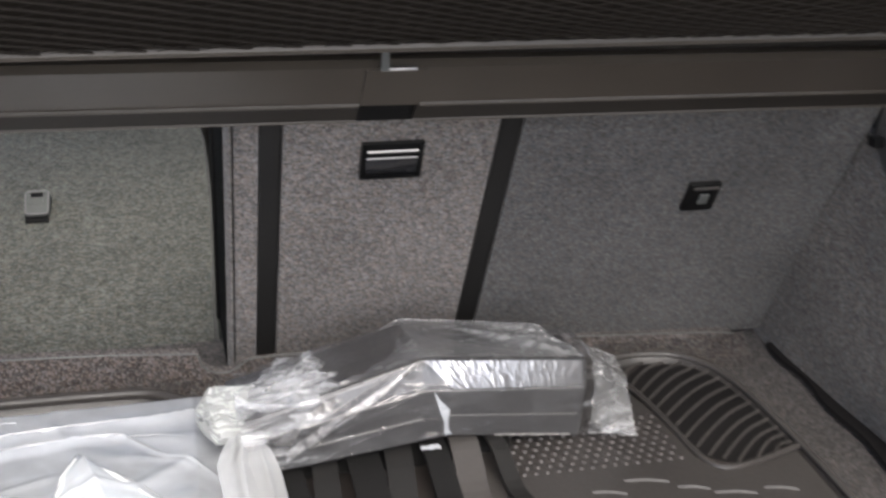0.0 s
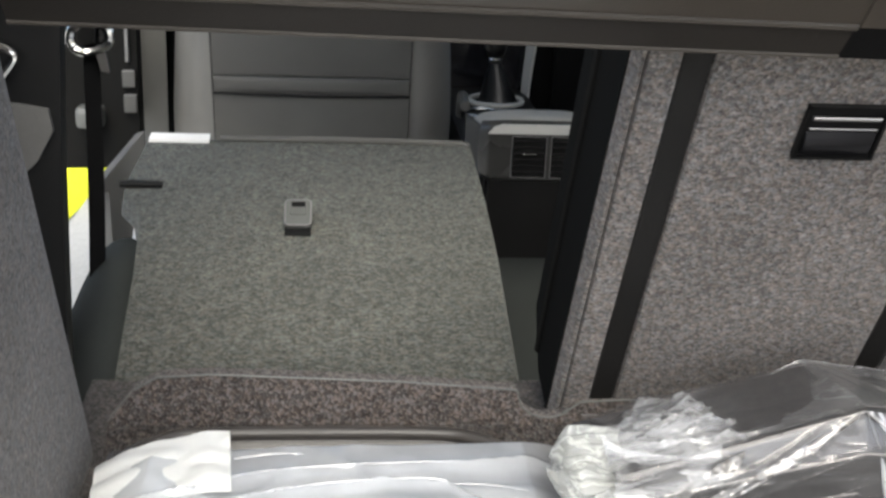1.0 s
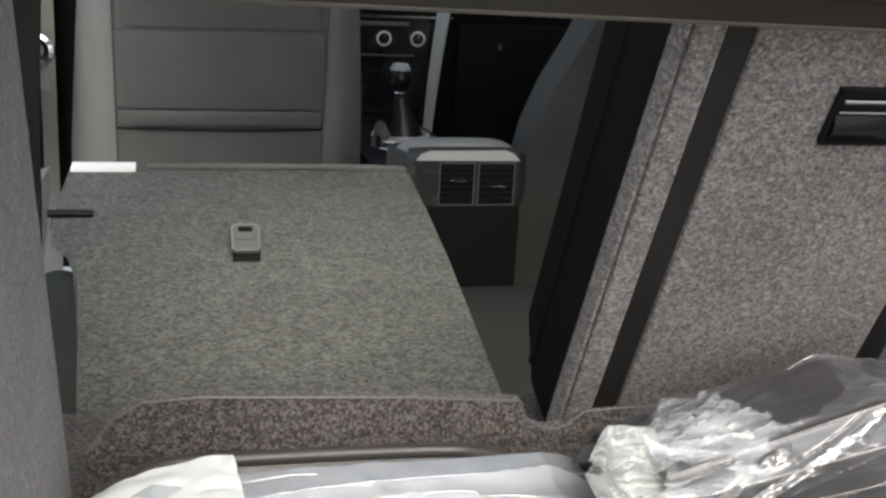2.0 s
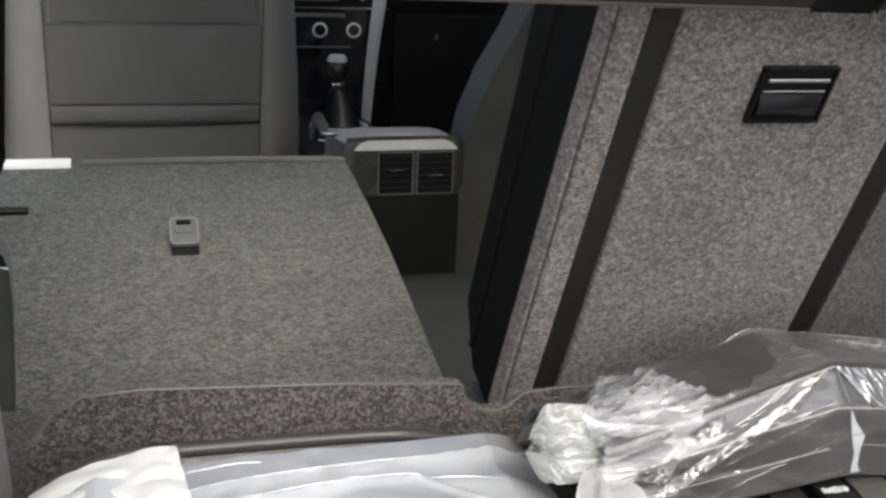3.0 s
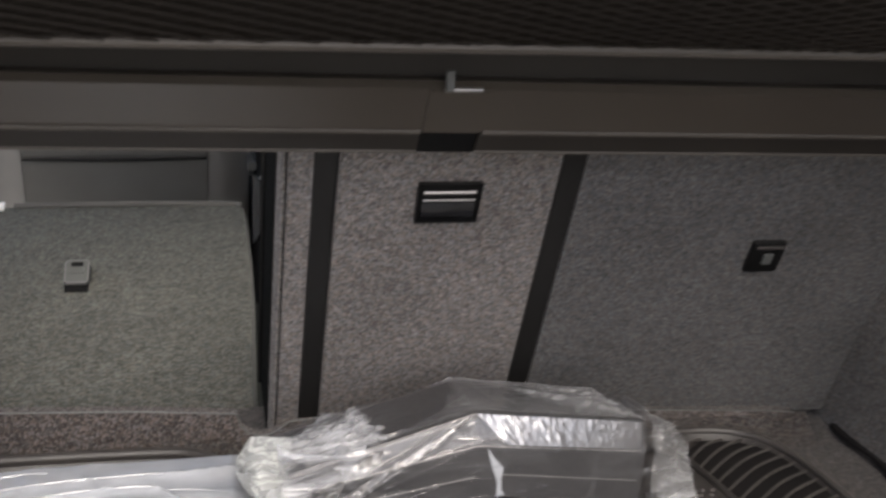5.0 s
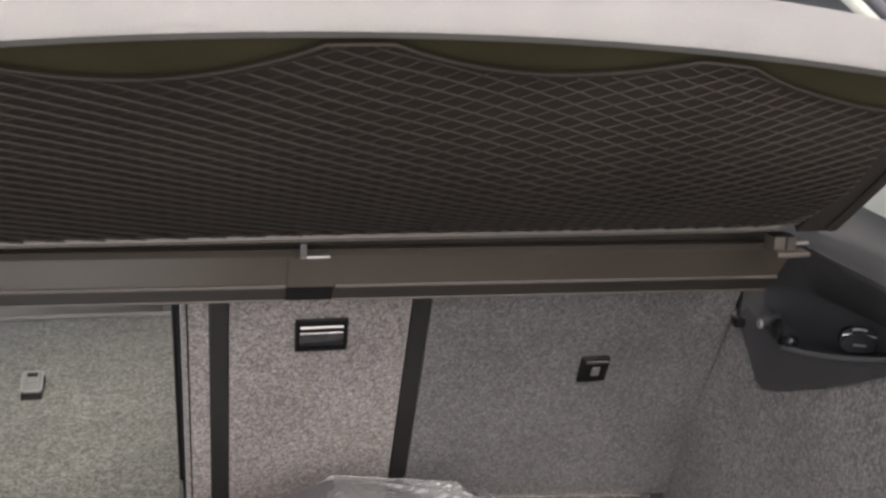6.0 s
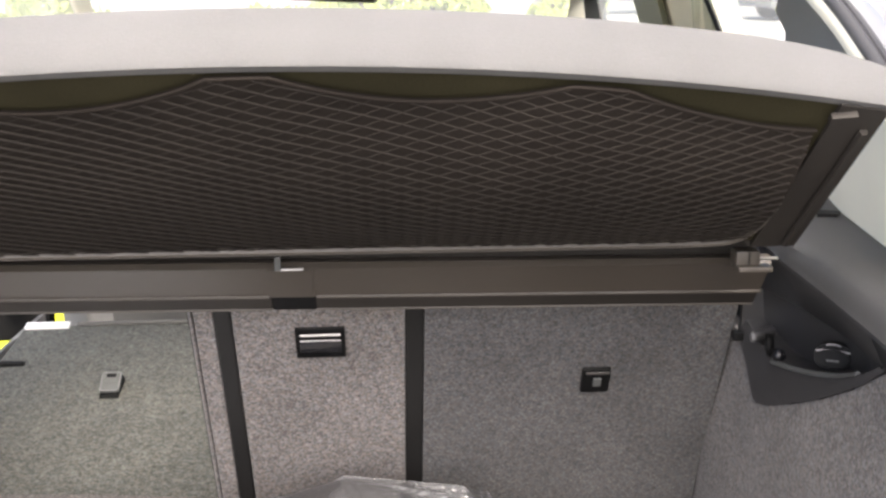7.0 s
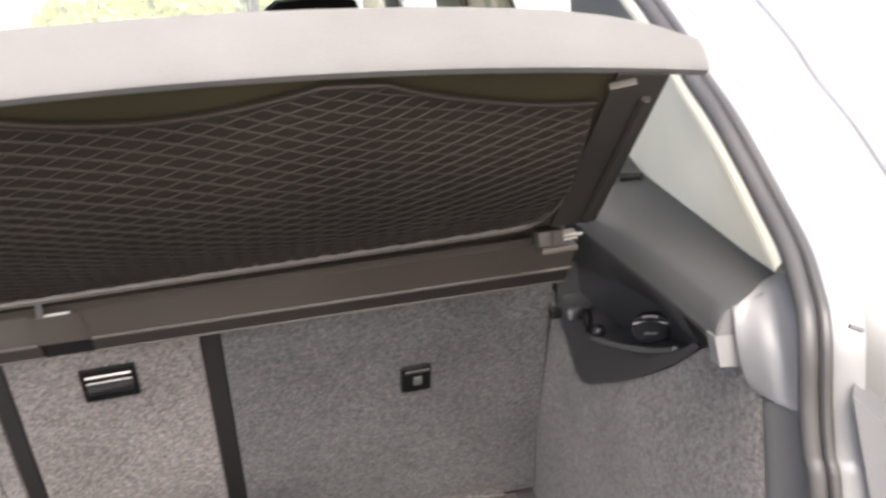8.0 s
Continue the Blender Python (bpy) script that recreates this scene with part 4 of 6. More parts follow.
part("latch_slot", plate(rounded(0.0086, 0.032, 0.0400, 0.002), 0.001, 0.0022, LATCH), BLACK_PLASTIC, lc, "dark slot")
part("belt_guide", tube(B(), [fold_point(-0.648, 2.078, 0.003), fold_point(-0.630, 2.080, 0.003), fold_point(-0.592, 2.080, 0.002)], 0.0052, 8), BLACK_PLASTIC, folded, "black belt guide clip", True)

side = thing("seat_side_bolster", (-0.64, 1.7, -0.2), "charcoal fabric side bolster beside the folded seat", "seat bolster")
part("pad", sheet(B(), 24, 16, lambda u, v: Vector((-0.568 - 0.040 * u - 0.085 * v, 1.50 + 0.50 * u, 0.083 + (1.50 + 0.50 * u - 2.238) * 0.140 - 0.010 + 0.012 * math.sin(math.pi * v) - 0.075 * v ** 2.2 - 0.03 * u ** 6))), FABRIC_REAR, side, smooth=True)
part("base", box(B(), -0.66, -0.605, 1.54, 1.90, -0.35, -0.10), FABRIC_DARK, side, bevel=0.02, smooth=True)

cushion = thing("rear_seat_cushion", (0.1, 2.0, -0.45), "charcoal fabric rear seat cushion", "car seat")
part("pad", sheet(B(), 20, 20, lambda u, v: Vector((-0.30 + 0.93 * u, 1.56 + 0.88 * v, -0.165 + 0.03 * (1 - abs(2 * v - 1) ** 4) - 0.02 * abs(2 * u - 1) ** 6))), FABRIC_REAR, cushion, smooth=True)
part("front", box(B(), -0.30, 0.63, 2.42, 2.45, -0.45, -0.165), FABRIC_DARK, cushion, bevel=0.01)

# ---- parcel shelf ----
shelf = thing("parcel_shelf", (-0.03, 1.15, 0.47), "raised dark parcel shelf with a net under it", "parcel shelf")
XL, XR = -0.555, 0.495


def rear_edge(x):
    return 0.386 - 0.26 * (x + 0.03) ** 2


xs = [XL + (XR - XL) * i / 24 for i in range(25)]
bm = B()
face = [SHELF @ Vector((XL, 0.058, 0)), SHELF @ Vector((XR, 0.058, 0))] + [SHELF @ Vector((x, rear_edge(x) - 0.004, 0)) for x in reversed(xs)]
slab(bm, face, SHELF.to_3x3() @ Vector((0, 0, -0.016)))
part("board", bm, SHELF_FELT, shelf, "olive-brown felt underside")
ends = [XL - 0.035 + (XR - XL + 0.07) * i / 30 for i in range(31)]
bm = B()
rows = []
for x in ends:
    s = rear_edge(x)
    hgt = 0.050 - 0.024 * (abs(x + 0.03) / 0.56) ** 10
    rows.append([bm.verts.new(SHELF @ Vector((x, s + o, d))) for o, d in ((-0.008, 0.002), (0.001, 0.003), (0.004, -0.002), (0.005, -0.5 * hgt), (0.001, -hgt), (-0.010, -hgt - 0.004), (-0.020, -hgt))])
for a, b in zip(rows, rows[1:]):
    for j in range(6):
        bm.faces.new((a[j], b[j], b[j + 1], a[j + 1]))
bmesh.ops.solidify(bm, geom=bm.faces[:], thickness=0.003)
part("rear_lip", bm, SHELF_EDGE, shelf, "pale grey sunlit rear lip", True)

# net
def net_top(x):
    k = ((x + 0.03) / 0.28) % 1.0
    dip = math.sin(math.pi * min(max((k - 0.09) / 0.82, 0), 1)) ** 0.8
    return rear_edge(x) - 0.014 - 0.032 * dip - 0.06 * max(0, x - 0.36) - 0.06 * max(0, -0.42 - x)


NX0, NX1, NS0 = -0.505, 0.443, 0.070


def net_point(x, s):
    t = (s - NS0) / max(net_top(x) - NS0, 0.01)
    return SHELF @ Vector((x, s + 0.004 * math.sin(9 * x + 20 * s), 0.006 + 0.020 * math.sin(math.pi * min(max(t, 0), 1)) * (0.8 + 0.3 * math.sin(7 * x))))


def cloth_point(u, v):
    x = NX0 + (NX1 - NX0) * u
    q = net_point(x, NS0 + (net_top(x) - NS0) * v)
    return q - SHELF.to_3x3() @ Vector((0, 0, 0.0035))


part("net_cloth", sheet(B(), 60, 16, cloth_point), NET_CLOTH, shelf, "fine brown mesh cloth of the net", True)
bm = B()
PITCH, SLOPE = 0.031, 2.5
for fam in (1, -1):
    c = NX0 - 0.75
    while c < NX1 + 0.75:
        run, size = [], []
        for i in range(106):
            s = NS0 + 0.315 * i / 105
            x = c + fam * SLOPE * (s - NS0)
            if NX0 <= x <= NX1 and s <= net_top(x):
                run.append(net_point(x, s))
                # each strand family thins towards one side, mimicking how the light hides it there
                size.append((0.00070 if fam > 0 else 0.00102) * (0.42 + 0.58 * min(1, max(0, 0.5 + fam * (x - 0.09) / 0.6))))
        if len(run) > 1:
            tube(bm, run, size, 4)
        c += PITCH
tagged(part("net", bm, NET_CORD, shelf, "stretchy brown diamond-mesh luggage net"), kind="stuff")
part("net_hem", tube(B(), [net_point(NX0 + (NX1 - NX0) * i / 160, net_top(NX0 + (NX1 - NX0) * i / 160)) for i in range(161)], 0.0013, 6), NET_CLOTH, shelf, "scalloped dark elastic hem", True)
bead = [(XL + 0.05, 0.15), (XL + 0.05, 0.13), (XL + 0.056, 0.094), (XL + 0.085, 0.077), (-0.25, 0.073), (0.0, 0.070), (0.25, 0.067), (0.40, 0.066), (0.432, 0.077), (0.445, 0.106), (0.446, 0.13)]
part("bead", tube(B(), smoothed([SHELF @ Vector((x, s, 0.006)) for x, s in bead], 4), 0.0042, 8), SHELF_LINE, shelf, "rounded frame bead", True)
for x0, x1 in ((0.452, XR + 0.002), (XL - 0.002, XL + 0.044)):
    part("side_rail", slab(B(), [SHELF @ Vector(p) for p in ((x0, 0.05, 0.004), (x1, 0.05, 0.004), (x1, rear_edge(x1) - 0.006, 0.004), (x0, rear_edge(x0) - 0.006, 0.004))], SHELF.to_3x3() @ Vector((0, 0, -0.012))), SHELF_DARK, shelf, "dark brown plastic side rail", bevel=0.002)
    part("rail_rib", tube(B(), [SHELF @ Vector(((x0 + x1) / 2 + 0.010, 0.06, 0.006)), SHELF @ Vector(((x0 + x1) / 2 + 0.010, 0.28, 0.006))], 0.004, 6), SHELF_DARK, shelf, smooth=True)
part("net_peg", slab(B(), [SHELF @ Vector(p) for p in ((0.447, 0.300, 0.004), (0.468, 0.303, 0.004), (0.468, 0.311, 0.004), (0.447, 0.308, 0.004))], SHELF.to_3x3() @ Vector((0, 0, 0.006))), SHELF_DARK, shelf, "dark brown net peg", True, 0.0015)
def sloped(bm):
    """The flap hangs a little lower towards the car's right side."""
    for q in bm.verts:
        q.co.z -= 0.0145 * (q.co.x + 0.04)
    return bm


part("recess", sloped(prism(B(), [(1.085, 0.516), (1.085, 0.522), (1.215, 0.500), (1.215, 0.462), (1.204, 0.470), (1.203, 0.494)], "x", XL, XR)), SHELF_DARK, shelf, "dark hinge recess")
part("upper_flap", sloped(prism(B(), [(1.186, 0.464), (1.190, 0.4705), (1.200, 0.472), (1.232, 0.432), (1.221, 0.4235)], "x", XL, 0.512)), SHELF_PLASTIC, shelf, "brown-grey plastic front flap", bevel=0.0015)
part("flap_bead", sloped(tube(B(), [(XL, 1.2215, 0.4225), (-0.0505, 1.2215, 0.4225)], 0.0024, 8)), SHELF_LINE, shelf, smooth=True)
part("flap_bead", sloped(tube(B(), [(0.002, 1.2215, 0.4225), (0.513, 1.2215, 0.4225)], 0.0024, 8)), SHELF_LINE, shelf, smooth=True)
for x0, x1 in ((XL, -0.0495), (0.001, 0.512)):
    part("lower_flap", sloped(prism(B(), [(1.226, 0.4215), (1.235, 0.428), (1.256, 0.405), (1.2465, 0.3995)], "x", x0, x1)), SHELF_DARK, shelf, bevel=0.0012)
    part("flap_hem", sloped(tube(B(), [(x0, 1.2455, 0.4005), (x1, 1.2455, 0.4005)], 0.0016, 8)), SHELF_LINE, shelf, smooth=True)
# a black plate set back in the opening paints its shade
part("catch_shade", sloped(prism(B(), [(1.229, 0.4235), (1.238, 0.431), (1.262, 0.407), (1.252, 0.3985)], "x", -0.0495, 0.001)), BLACK_PLASTIC, shelf, "black plate for the shade in the catch gap")
part("catch_block", sloped(prism(B(), [(1.1855, 0.4620), (1.189, 0.468), (1.226, 0.428), (1.2200, 0.4222)], "x", -0.0495, 0.0005)), SHELF_PLASTIC, shelf, bevel=0.002)
part("catch_bar", box(B(), -0.0395, -0.0085, 1.178, 1.184, 0.4630, 0.4660), SATIN, shelf, "bright metal catch bar", True, 0.0015)
part("catch_tab", box(B(), -0.0395, -0.0325, 1.176, 1.180, 0.464, 0.480), GREY_PLASTIC, shelf, bevel=0.001)
for sgn, xp in ((1, 0.480), (-1, -0.555)):
    hb = part("hinge_bracket", box(B(), xp - 0.030, xp - 0.004, 1.118, 1.142, 0.468, 0.488), SHELF_LINE, shelf, "grey-brown hinge bracket", True, 0.003)
    part("hinge_tongue", box(B(), xp - 0.030, xp + 0.007, 1.108, 1.130, 0.4670, 0.4730), SHELF_LINE, hb, bevel=0.002)
    part("hinge_groove", box(B(), xp - 0.0175, xp - 0.0155, 1.1165, 1.120, 0.470, 0.487), SHELF_DARK, hb)
    part("hinge_pin", tube(B(), [(xp - 0.006, 1.142, 0.4735), (xp + sgn * 0.024, 1.146, 0.4725)], 0.0022, 8), SATIN, hb, "bright hinge pin", True)

# ---- storage tray on the right side wall ----
tray = thing("side_tray", (0.52, 1.1, 0.33), "black plastic storage tray with power socket on the side wall", "storage tray")
SEAM_LOW = [(0.5255, 1.326, 0.322), (0.5268, 1.297, 0.293), (0.5268, 1.256, 0.263), (0.5262, 1.14, 0.307), (0.5260, 1.06, 0.343), (0.5258, 0.985, 0.381), (0.5258, 0.945, 0.404), (0.5260, 0.915, 0.424)]
LIP = [(0.531, 1.318, 0.350), (0.5345, 1.290, 0.337), (0.537, 1.235, 0.323), (0.540, 1.170, 0.336), (0.541, 1.10, 0.355), (0.540, 1.04, 0.374), (0.535, 0.99, 0.394), (0.528, 0.925, 0.424)]
BACK = [(0.552, 1.316, 0.351), (0.562, 1.295, 0.339), (0.574, 1.245, 0.326), (0.580, 1.18, 0.338), (0.580, 1.11, 0.357), (0.570, 1.04, 0.376), (0.551, 0.99, 0.396), (0.531, 0.925, 0.425)]
TOPB = [(x - 0.003, y, h) for (x, y, z), h in zip(BACK, (0.392, 0.390, 0.388, 0.388, 0.390, 0.396, 0.408, 0.428))]
BROW = [(x - 0.014 * (1 - k / 8), y, z + 0.003) for k, (x, y, z) in enumerate(TOPB)]
UNDER = [(on_curve(RIM_IN, y) + 0.004, y, 0.4535) for x, y, z in BACK]


bm = band((SEAM_LOW, [tuple((Vector(p) + Vector(q)) / 2 + Vector((-0.003, 0, 0.003))) for p, q in zip(SEAM_LOW, LIP)], LIP))
part("pocket", bm, TRAY_SHADED, tray, "dark plastic front of the tray", True)
part("floor", band((LIP, BACK)), TRAY_SHADED, tray, smooth=True)
part("back", band((BACK, TOPB)), TRAY_SHADED, tray, smooth=True)
part("brow", band((TOPB, BROW, UNDER)), TRAY_SHADED, tray, "overhanging panel below the ledge", True)
part("end_wall", slab(B(), [(0.528, 1.334, 0.31), (0.528, 1.320, 0.455), (0.62, 1.320, 0.455), (0.62, 1.334, 0.31)], (0, 0.008, 0)), TRAY_SHADED, tray)
# the lip's highlight is put into its lighter grey
part("lip", tube(B(), smoothed(LIP[2:7], 4), 0.0034, 8), GREY_PLASTIC, tray, "rounded lip, lighter grey for its highlight", True)
knob = part("knob", tube(B(), smoothed([(0.552, 1.283, 0.346), (0.536, 1.276, 0.344), (0.524, 1.270, 0.342)], 3), [0.0066] * 3 + [0.0074] * 3 + [0.0058], 16), TRAY_SHADED, tray, "dark plastic rounded knob", True)
# lighter grey paints the light on the knob's end
part("knob_cap", disc(B(), 0.0066, 0.0050, 0.003, Matrix.Translation((0.5225, 1.2695, 0.3418)) @ Matrix.Rotation(radians(-90), 4, "Y"), 16), TRIM_LIGHT, knob, smooth=True)
hook = part("bag_hook", ring(B(), 0.0105, 0.0042, Matrix.Translation((0.536, 1.246, 0.340)) @ Matrix.Rotation(radians(65), 4, "Z") @ Matrix.Rotation(radians(82), 4, "X"), 20), BLACK_PLASTIC, tray, "black plastic folding hook", True)
part("hook_edge", tube(B(), [(0.5305, 1.2395, 0.332 + 0.017 * k / 6) for k in range(7)], 0.0012, 6), TRIM_LIGHT, hook, smooth=True)
ball = B()
bmesh.ops.create_uvsphere(ball, u_segments=16, v_segments=10, radius=0.0088, matrix=Matrix.Translation((0.540, 1.224, 0.3345)) @ Matrix.Diagonal((1, 1, 0.9, 1)))
part("lamp", ball, GLOSS_BLACK, tray, "small round glossy lamp", True)
SOCK = look((0.5665, 1.128, 0.3655), (0.30, 0.60, 0.47))


def oval(hx, hy, n=28):
    """A flattened oval, as points of a plane."""
    return [(hx * math.copysign(abs(math.cos(a)) ** 0.75, math.cos(a)), hy * math.copysign(abs(math.sin(a)) ** 0.8, math.sin(a))) for a in (2 * math.pi * k / n for k in range(n))]


sock = part("power_socket", slab(B(), [SOCK @ Vector((x, y, 0.012)) for x, y in oval(0.0200, 0.0145)], SOCK.to_3x3() @ Vector((0, 0, -0.022))), BLACK_PLASTIC, tray, "black power socket with its cap", True, 0.003)
part("socket_cap", slab(B(), [SOCK @ Vector((x, y - 0.0015, -0.010)) for x, y in oval(0.0170, 0.0098)], SOCK.to_3x3() @ Vector((0, 0, -0.006))), BLACK_PLASTIC, sock, "hinged black cap", True, 0.002)
part("socket_lip", tube(B(), [SOCK @ Vector((0.0185 * math.sin(a), 0.0060 + 0.0015 * math.cos(a * 1.4), -0.0125)) for a in (-1.3 + 2.6 * k / 12 for k in range(13))], 0.0009, 6), SATIN, sock, smooth=True)
part("socket_mark", slab(B(), [SOCK @ Vector(p) for p in ((-0.007, -0.0045, -0.0162), (0.006, -0.0045, -0.0162), (0.006, -0.0025, -0.0162), (-0.007, -0.0025, -0.0162))], SOCK.to_3x3() @ Vector((0, 0, -0.0006))), GREY_PLASTIC, sock)
part("socket_rim", tube(B(), [SOCK @ Vector((0.008 * math.cos(a), 0.0115 + 0.002 * math.sin(a), -0.0105)) for a in (0.3 + 2.5 * k / 8 for k in range(9))], 0.0011, 6), BOARD_EDGE, sock, smooth=True)

# ---- things in the boot ----
def ridged(p, scale, seed=0.0):
    """Sharp creases, as in crumpled film: 0 on a crease, up to 1 between them."""
    return abs(noise.noise(Vector((p[0] * scale + seed, p[1] * scale - seed, p[2] * scale + 2 * seed))))


def pack_profile(x, v):
    """The wrapped board's section at x: v runs from its back foot over the ridge to its front lower edge."""
    drop = 0.28 * max(0, 0.02 - x) + 0.17 * max(0, x - 0.02)
    zr = 0.142 - drop
    yr = 1.266 + 0.14 * max(0, x - 0.02) - 0.03 * max(0, 0.02 - x)
    zb, yb = 0.054 - 0.13 * max(0, 0.048 - x) - 0.24 * max(0, x - 0.048), 1.262 + 0.20 * max(0, x - 0.048)
    knots = [(0.0, 1.380, 0.045), (0.16, 1.384, zr - 0.028), (0.24, 1.376, zr - 0.014), (0.46, yr, zr), (0.62, yb - 0.008, zr + (zb - zr) * 0.305), (0.64, yb - 0.009, zr + (zb - zr) * 0.315),
             (0.80, yb - 0.004, zr + (zb - zr) * 0.675), (0.815, yb - 0.004, zr + (zb - zr) * 0.69), (0.97, yb, zb), (1.0, yb + 0.02, zb - 0.012)]
    for (a, y0, z0), (b, y1, z1) in zip(knots, knots[1:]):
        if v <= b:
            t = (v - a) / (b - a)
            return Vector((x, y0 + (y1 - y0) * t, z0 + (z1 - z0) * t))
    return Vector((x, knots[-1][1], knots[-1][2]))


bag = thing("bagged_board", (0.03, 1.27, 0.06), "folded grey board in a crumpled clear plastic bag", "plastic bag")
bm = B()
sheet(bm, 60, 60, lambda u, v: pack_profile(-0.141 + 0.343 * u - 0.014 * (1 - u) ** 12 * abs(v - 0.75) * 4, v))
bmesh.ops.solidify(bm, geom=bm.faces[:], thickness=-0.004)
part("board", bm, FOIL, bag, "folded grey foil-faced board", True)
# added bright strip for the highlights on the board's top face
bm = sheet(B(), 150, 16, lambda u, v: pack_profile(0.050 + 0.148 * u - 0.028 * (1 - v) * (1 - u), 0.465 + 0.150 * v) + Vector((0, -0.6, 0.8)) * (0.0014 + 0.0022 * (1 - 0.85 * u) * abs(noise.noise(Vector((u * 30 + 3 * v, v * 2.2, 3.0)))) + 0.0014 * (1 - 0.4 * u) * abs(noise.noise(Vector((u * 26, v * 9, 9.0))))))
part("glint_strip", bm, GLINT_FOIL, bag, "crumpled silver strip for glints on the film", True)


def on_board(x, v, lift=0.0016):
    return pack_profile(x, v) + Vector((0, -0.8, 0.6)) * lift


# a slanting bright strip for the run of glints on the left half
bm = sheet(B(), 64, 14, lambda u, v: on_board(-0.118 + 0.132 * u, 0.86 - 0.39 * u ** 0.75 + 0.10 * (v - 0.5) * (1.15 - u), 0.0012 + 0.0045 * abs(noise.noise(Vector((u * 11 + 2 * v, v * 2.4, 5.0)))) + 0.0015 * abs(noise.noise(Vector((u * 30, v * 6, 1.0))))))
part("glint_strip", bm, GLINT_FOIL, bag, "crumpled silver strip for glints on the film")


# a fold of film whose milky white also carries its glint
flap = [on_board(x, v, 0.003) for x, v in ((0.030, 0.650), (0.036, 0.70), (0.047, 0.77), (0.046, 0.85), (0.047, 0.925), (0.051, 0.960), (0.043, 0.962), (0.042, 0.86), (0.036, 0.76))]
# two added flaps in the shape of glints
for k, pts in enumerate((((-0.132, 0.70), (-0.112, 0.615), (-0.104, 0.64), (-0.113, 0.76)), ((-0.100, 0.60), (-0.088, 0.525), (-0.068, 0.50), (-0.074, 0.575)))):
    c = [on_board(x, v, 0.0032 + 0.002 * (i % 2)) for i, (x, v) in enumerate(pts)]
    part("glint_flap", sheet(B(), 22, 22, lambda u, v: c[0].lerp(c[1], u).lerp(c[3].lerp(c[2], u), v) + Vector((0.002 * math.sin(17 * v + 9 * u), -0.5, 0.8)) * 0.005 * ridged((u, v * 1.6, k), 4.5, 2.0)), GLINT_FOIL, bag, "crumpled silver flap for a glint on the film")
part("crease_flap", slab(B(), flap, (0, -0.001, 0.0015)), FROST, bag, "white folded film flap with its glint")


def edge_line(x0, v0, x1, v1, r, rough=0.0005):
    return tube(B(), [on_board(x0 + (x1 - x0) * i / 36, v0 + (v1 - v0) * i / 36, 0.0022 + rough * math.sin(i * 1.9) * math.sin(i * 0.7)) for i in range(37)], r, 6)


# thin pale tubes trace the board's folds and ridge
for x0, v0, x1, v1, r in ((-0.125, 0.625, 0.020, 0.625, 0.0009), (0.020, 0.625, 0.065, 0.628, 0.0009), (0.065, 0.628, 0.196, 0.63, 0.0005), (-0.135, 0.81, 0.020, 0.81, 0.0006), (0.045, 0.81, 0.196, 0.812, 0.0004),
                          (0.100, 0.965, 0.190, 0.965, 0.0010), (0.020, 0.462, 0.062, 0.62, 0.0007), (-0.04, 0.462, 0.020, 0.462, 0.0010), (0.021, 0.462, 0.030, 0.60, 0.0003)):
    part("board_edge", edge_line(x0, v0, x1, v1, 0.75 * r), BOARD_EDGE, bag, "pale fold edge", True)


def crease(x, y, sx, sy, seed, width=0.10):
    """Thin raised lines, as film keeps where it was folded: 1 on a line, 0 off it."""
    r = noise.noise(Vector((x * sx + seed, y * sy - seed, seed * 1.7)))
    return math.exp(-(r / width) ** 2)


def film_over(u, v):
    x = -0.162 + 0.422 * u
    p = pack_profile(min(max(x, -0.15), 0.206), v)
    p.x = x
    # the sheet lies tight on the board and pinches together past its end
    tip = min(1, max(0, (x - 0.202) / 0.055))
    p = p.lerp(Vector((x, 1.268 + 0.105 * (1 - v), 0.036 + 0.016 * math.sin(5 * v) + 0.02 * (1 - v))), tip * 0.9)
    out = Vector((0, -0.8, 0.6)) if v > 0.46 else Vector((0, 0.5, 0.85)).normalized()
    w = 0.0016 * crease(x, v + x, 9, 5, 6.0, 0.06) + 0.0012 * crease(x, v, 5, 11, 1.0, 0.05) + 0.0008 * crease(x, v, 14, 8, 11.0, 0.05)
    # upright wrinkles on the top face, a slanting run of crumples on the other half
    top = math.exp(-((v - 0.54) / 0.07) ** 2) * (1 if x > 0.045 else 0)
    w += 0.0022 * top * (1 - 0.75 * min(1, max(0, (x - 0.07) / 0.06))) * crease(x, v, 75, 9, 4.0, 0.16)
    slant = v - (0.90 - 0.43 * min(1, max(0, (x + 0.10) / 0.118)) ** 0.7)
    w += 0.0035 * math.exp(-(slant / 0.035) ** 2) * (1 if x < 0.02 else 0) * crease(x, v, 60, 14, 2.0, 0.2)
    w += 0.0050 * max(0, 1 - (x + 0.135) / 0.07) * crease(v + 1.5 * x, x, 8, 16, 8.0, 0.14)
    w += 0.0090 * math.exp(-((x - 0.212 - 0.02 * (v - 0.6)) / 0.016) ** 2) * crease(v, x, 7, 60, 8.0, 0.18) + 0.004 * tip * crease(v, x, 10, 20, 3.0, 0.12)
    return p + out * (0.0030 + w)


part("film", sheet(B(), 280, 140, film_over), CLEAR, bag, "crumpled clear film", True)
part("end_fold", sheet(B(), 40, 110, lambda u, v: film_over(0.88 + 0.12 * u, 0.12 + 0.88 * v) + Vector((0.001, -0.001, 0.0025))), VEIL, bag, "crumpled end of the film", True)
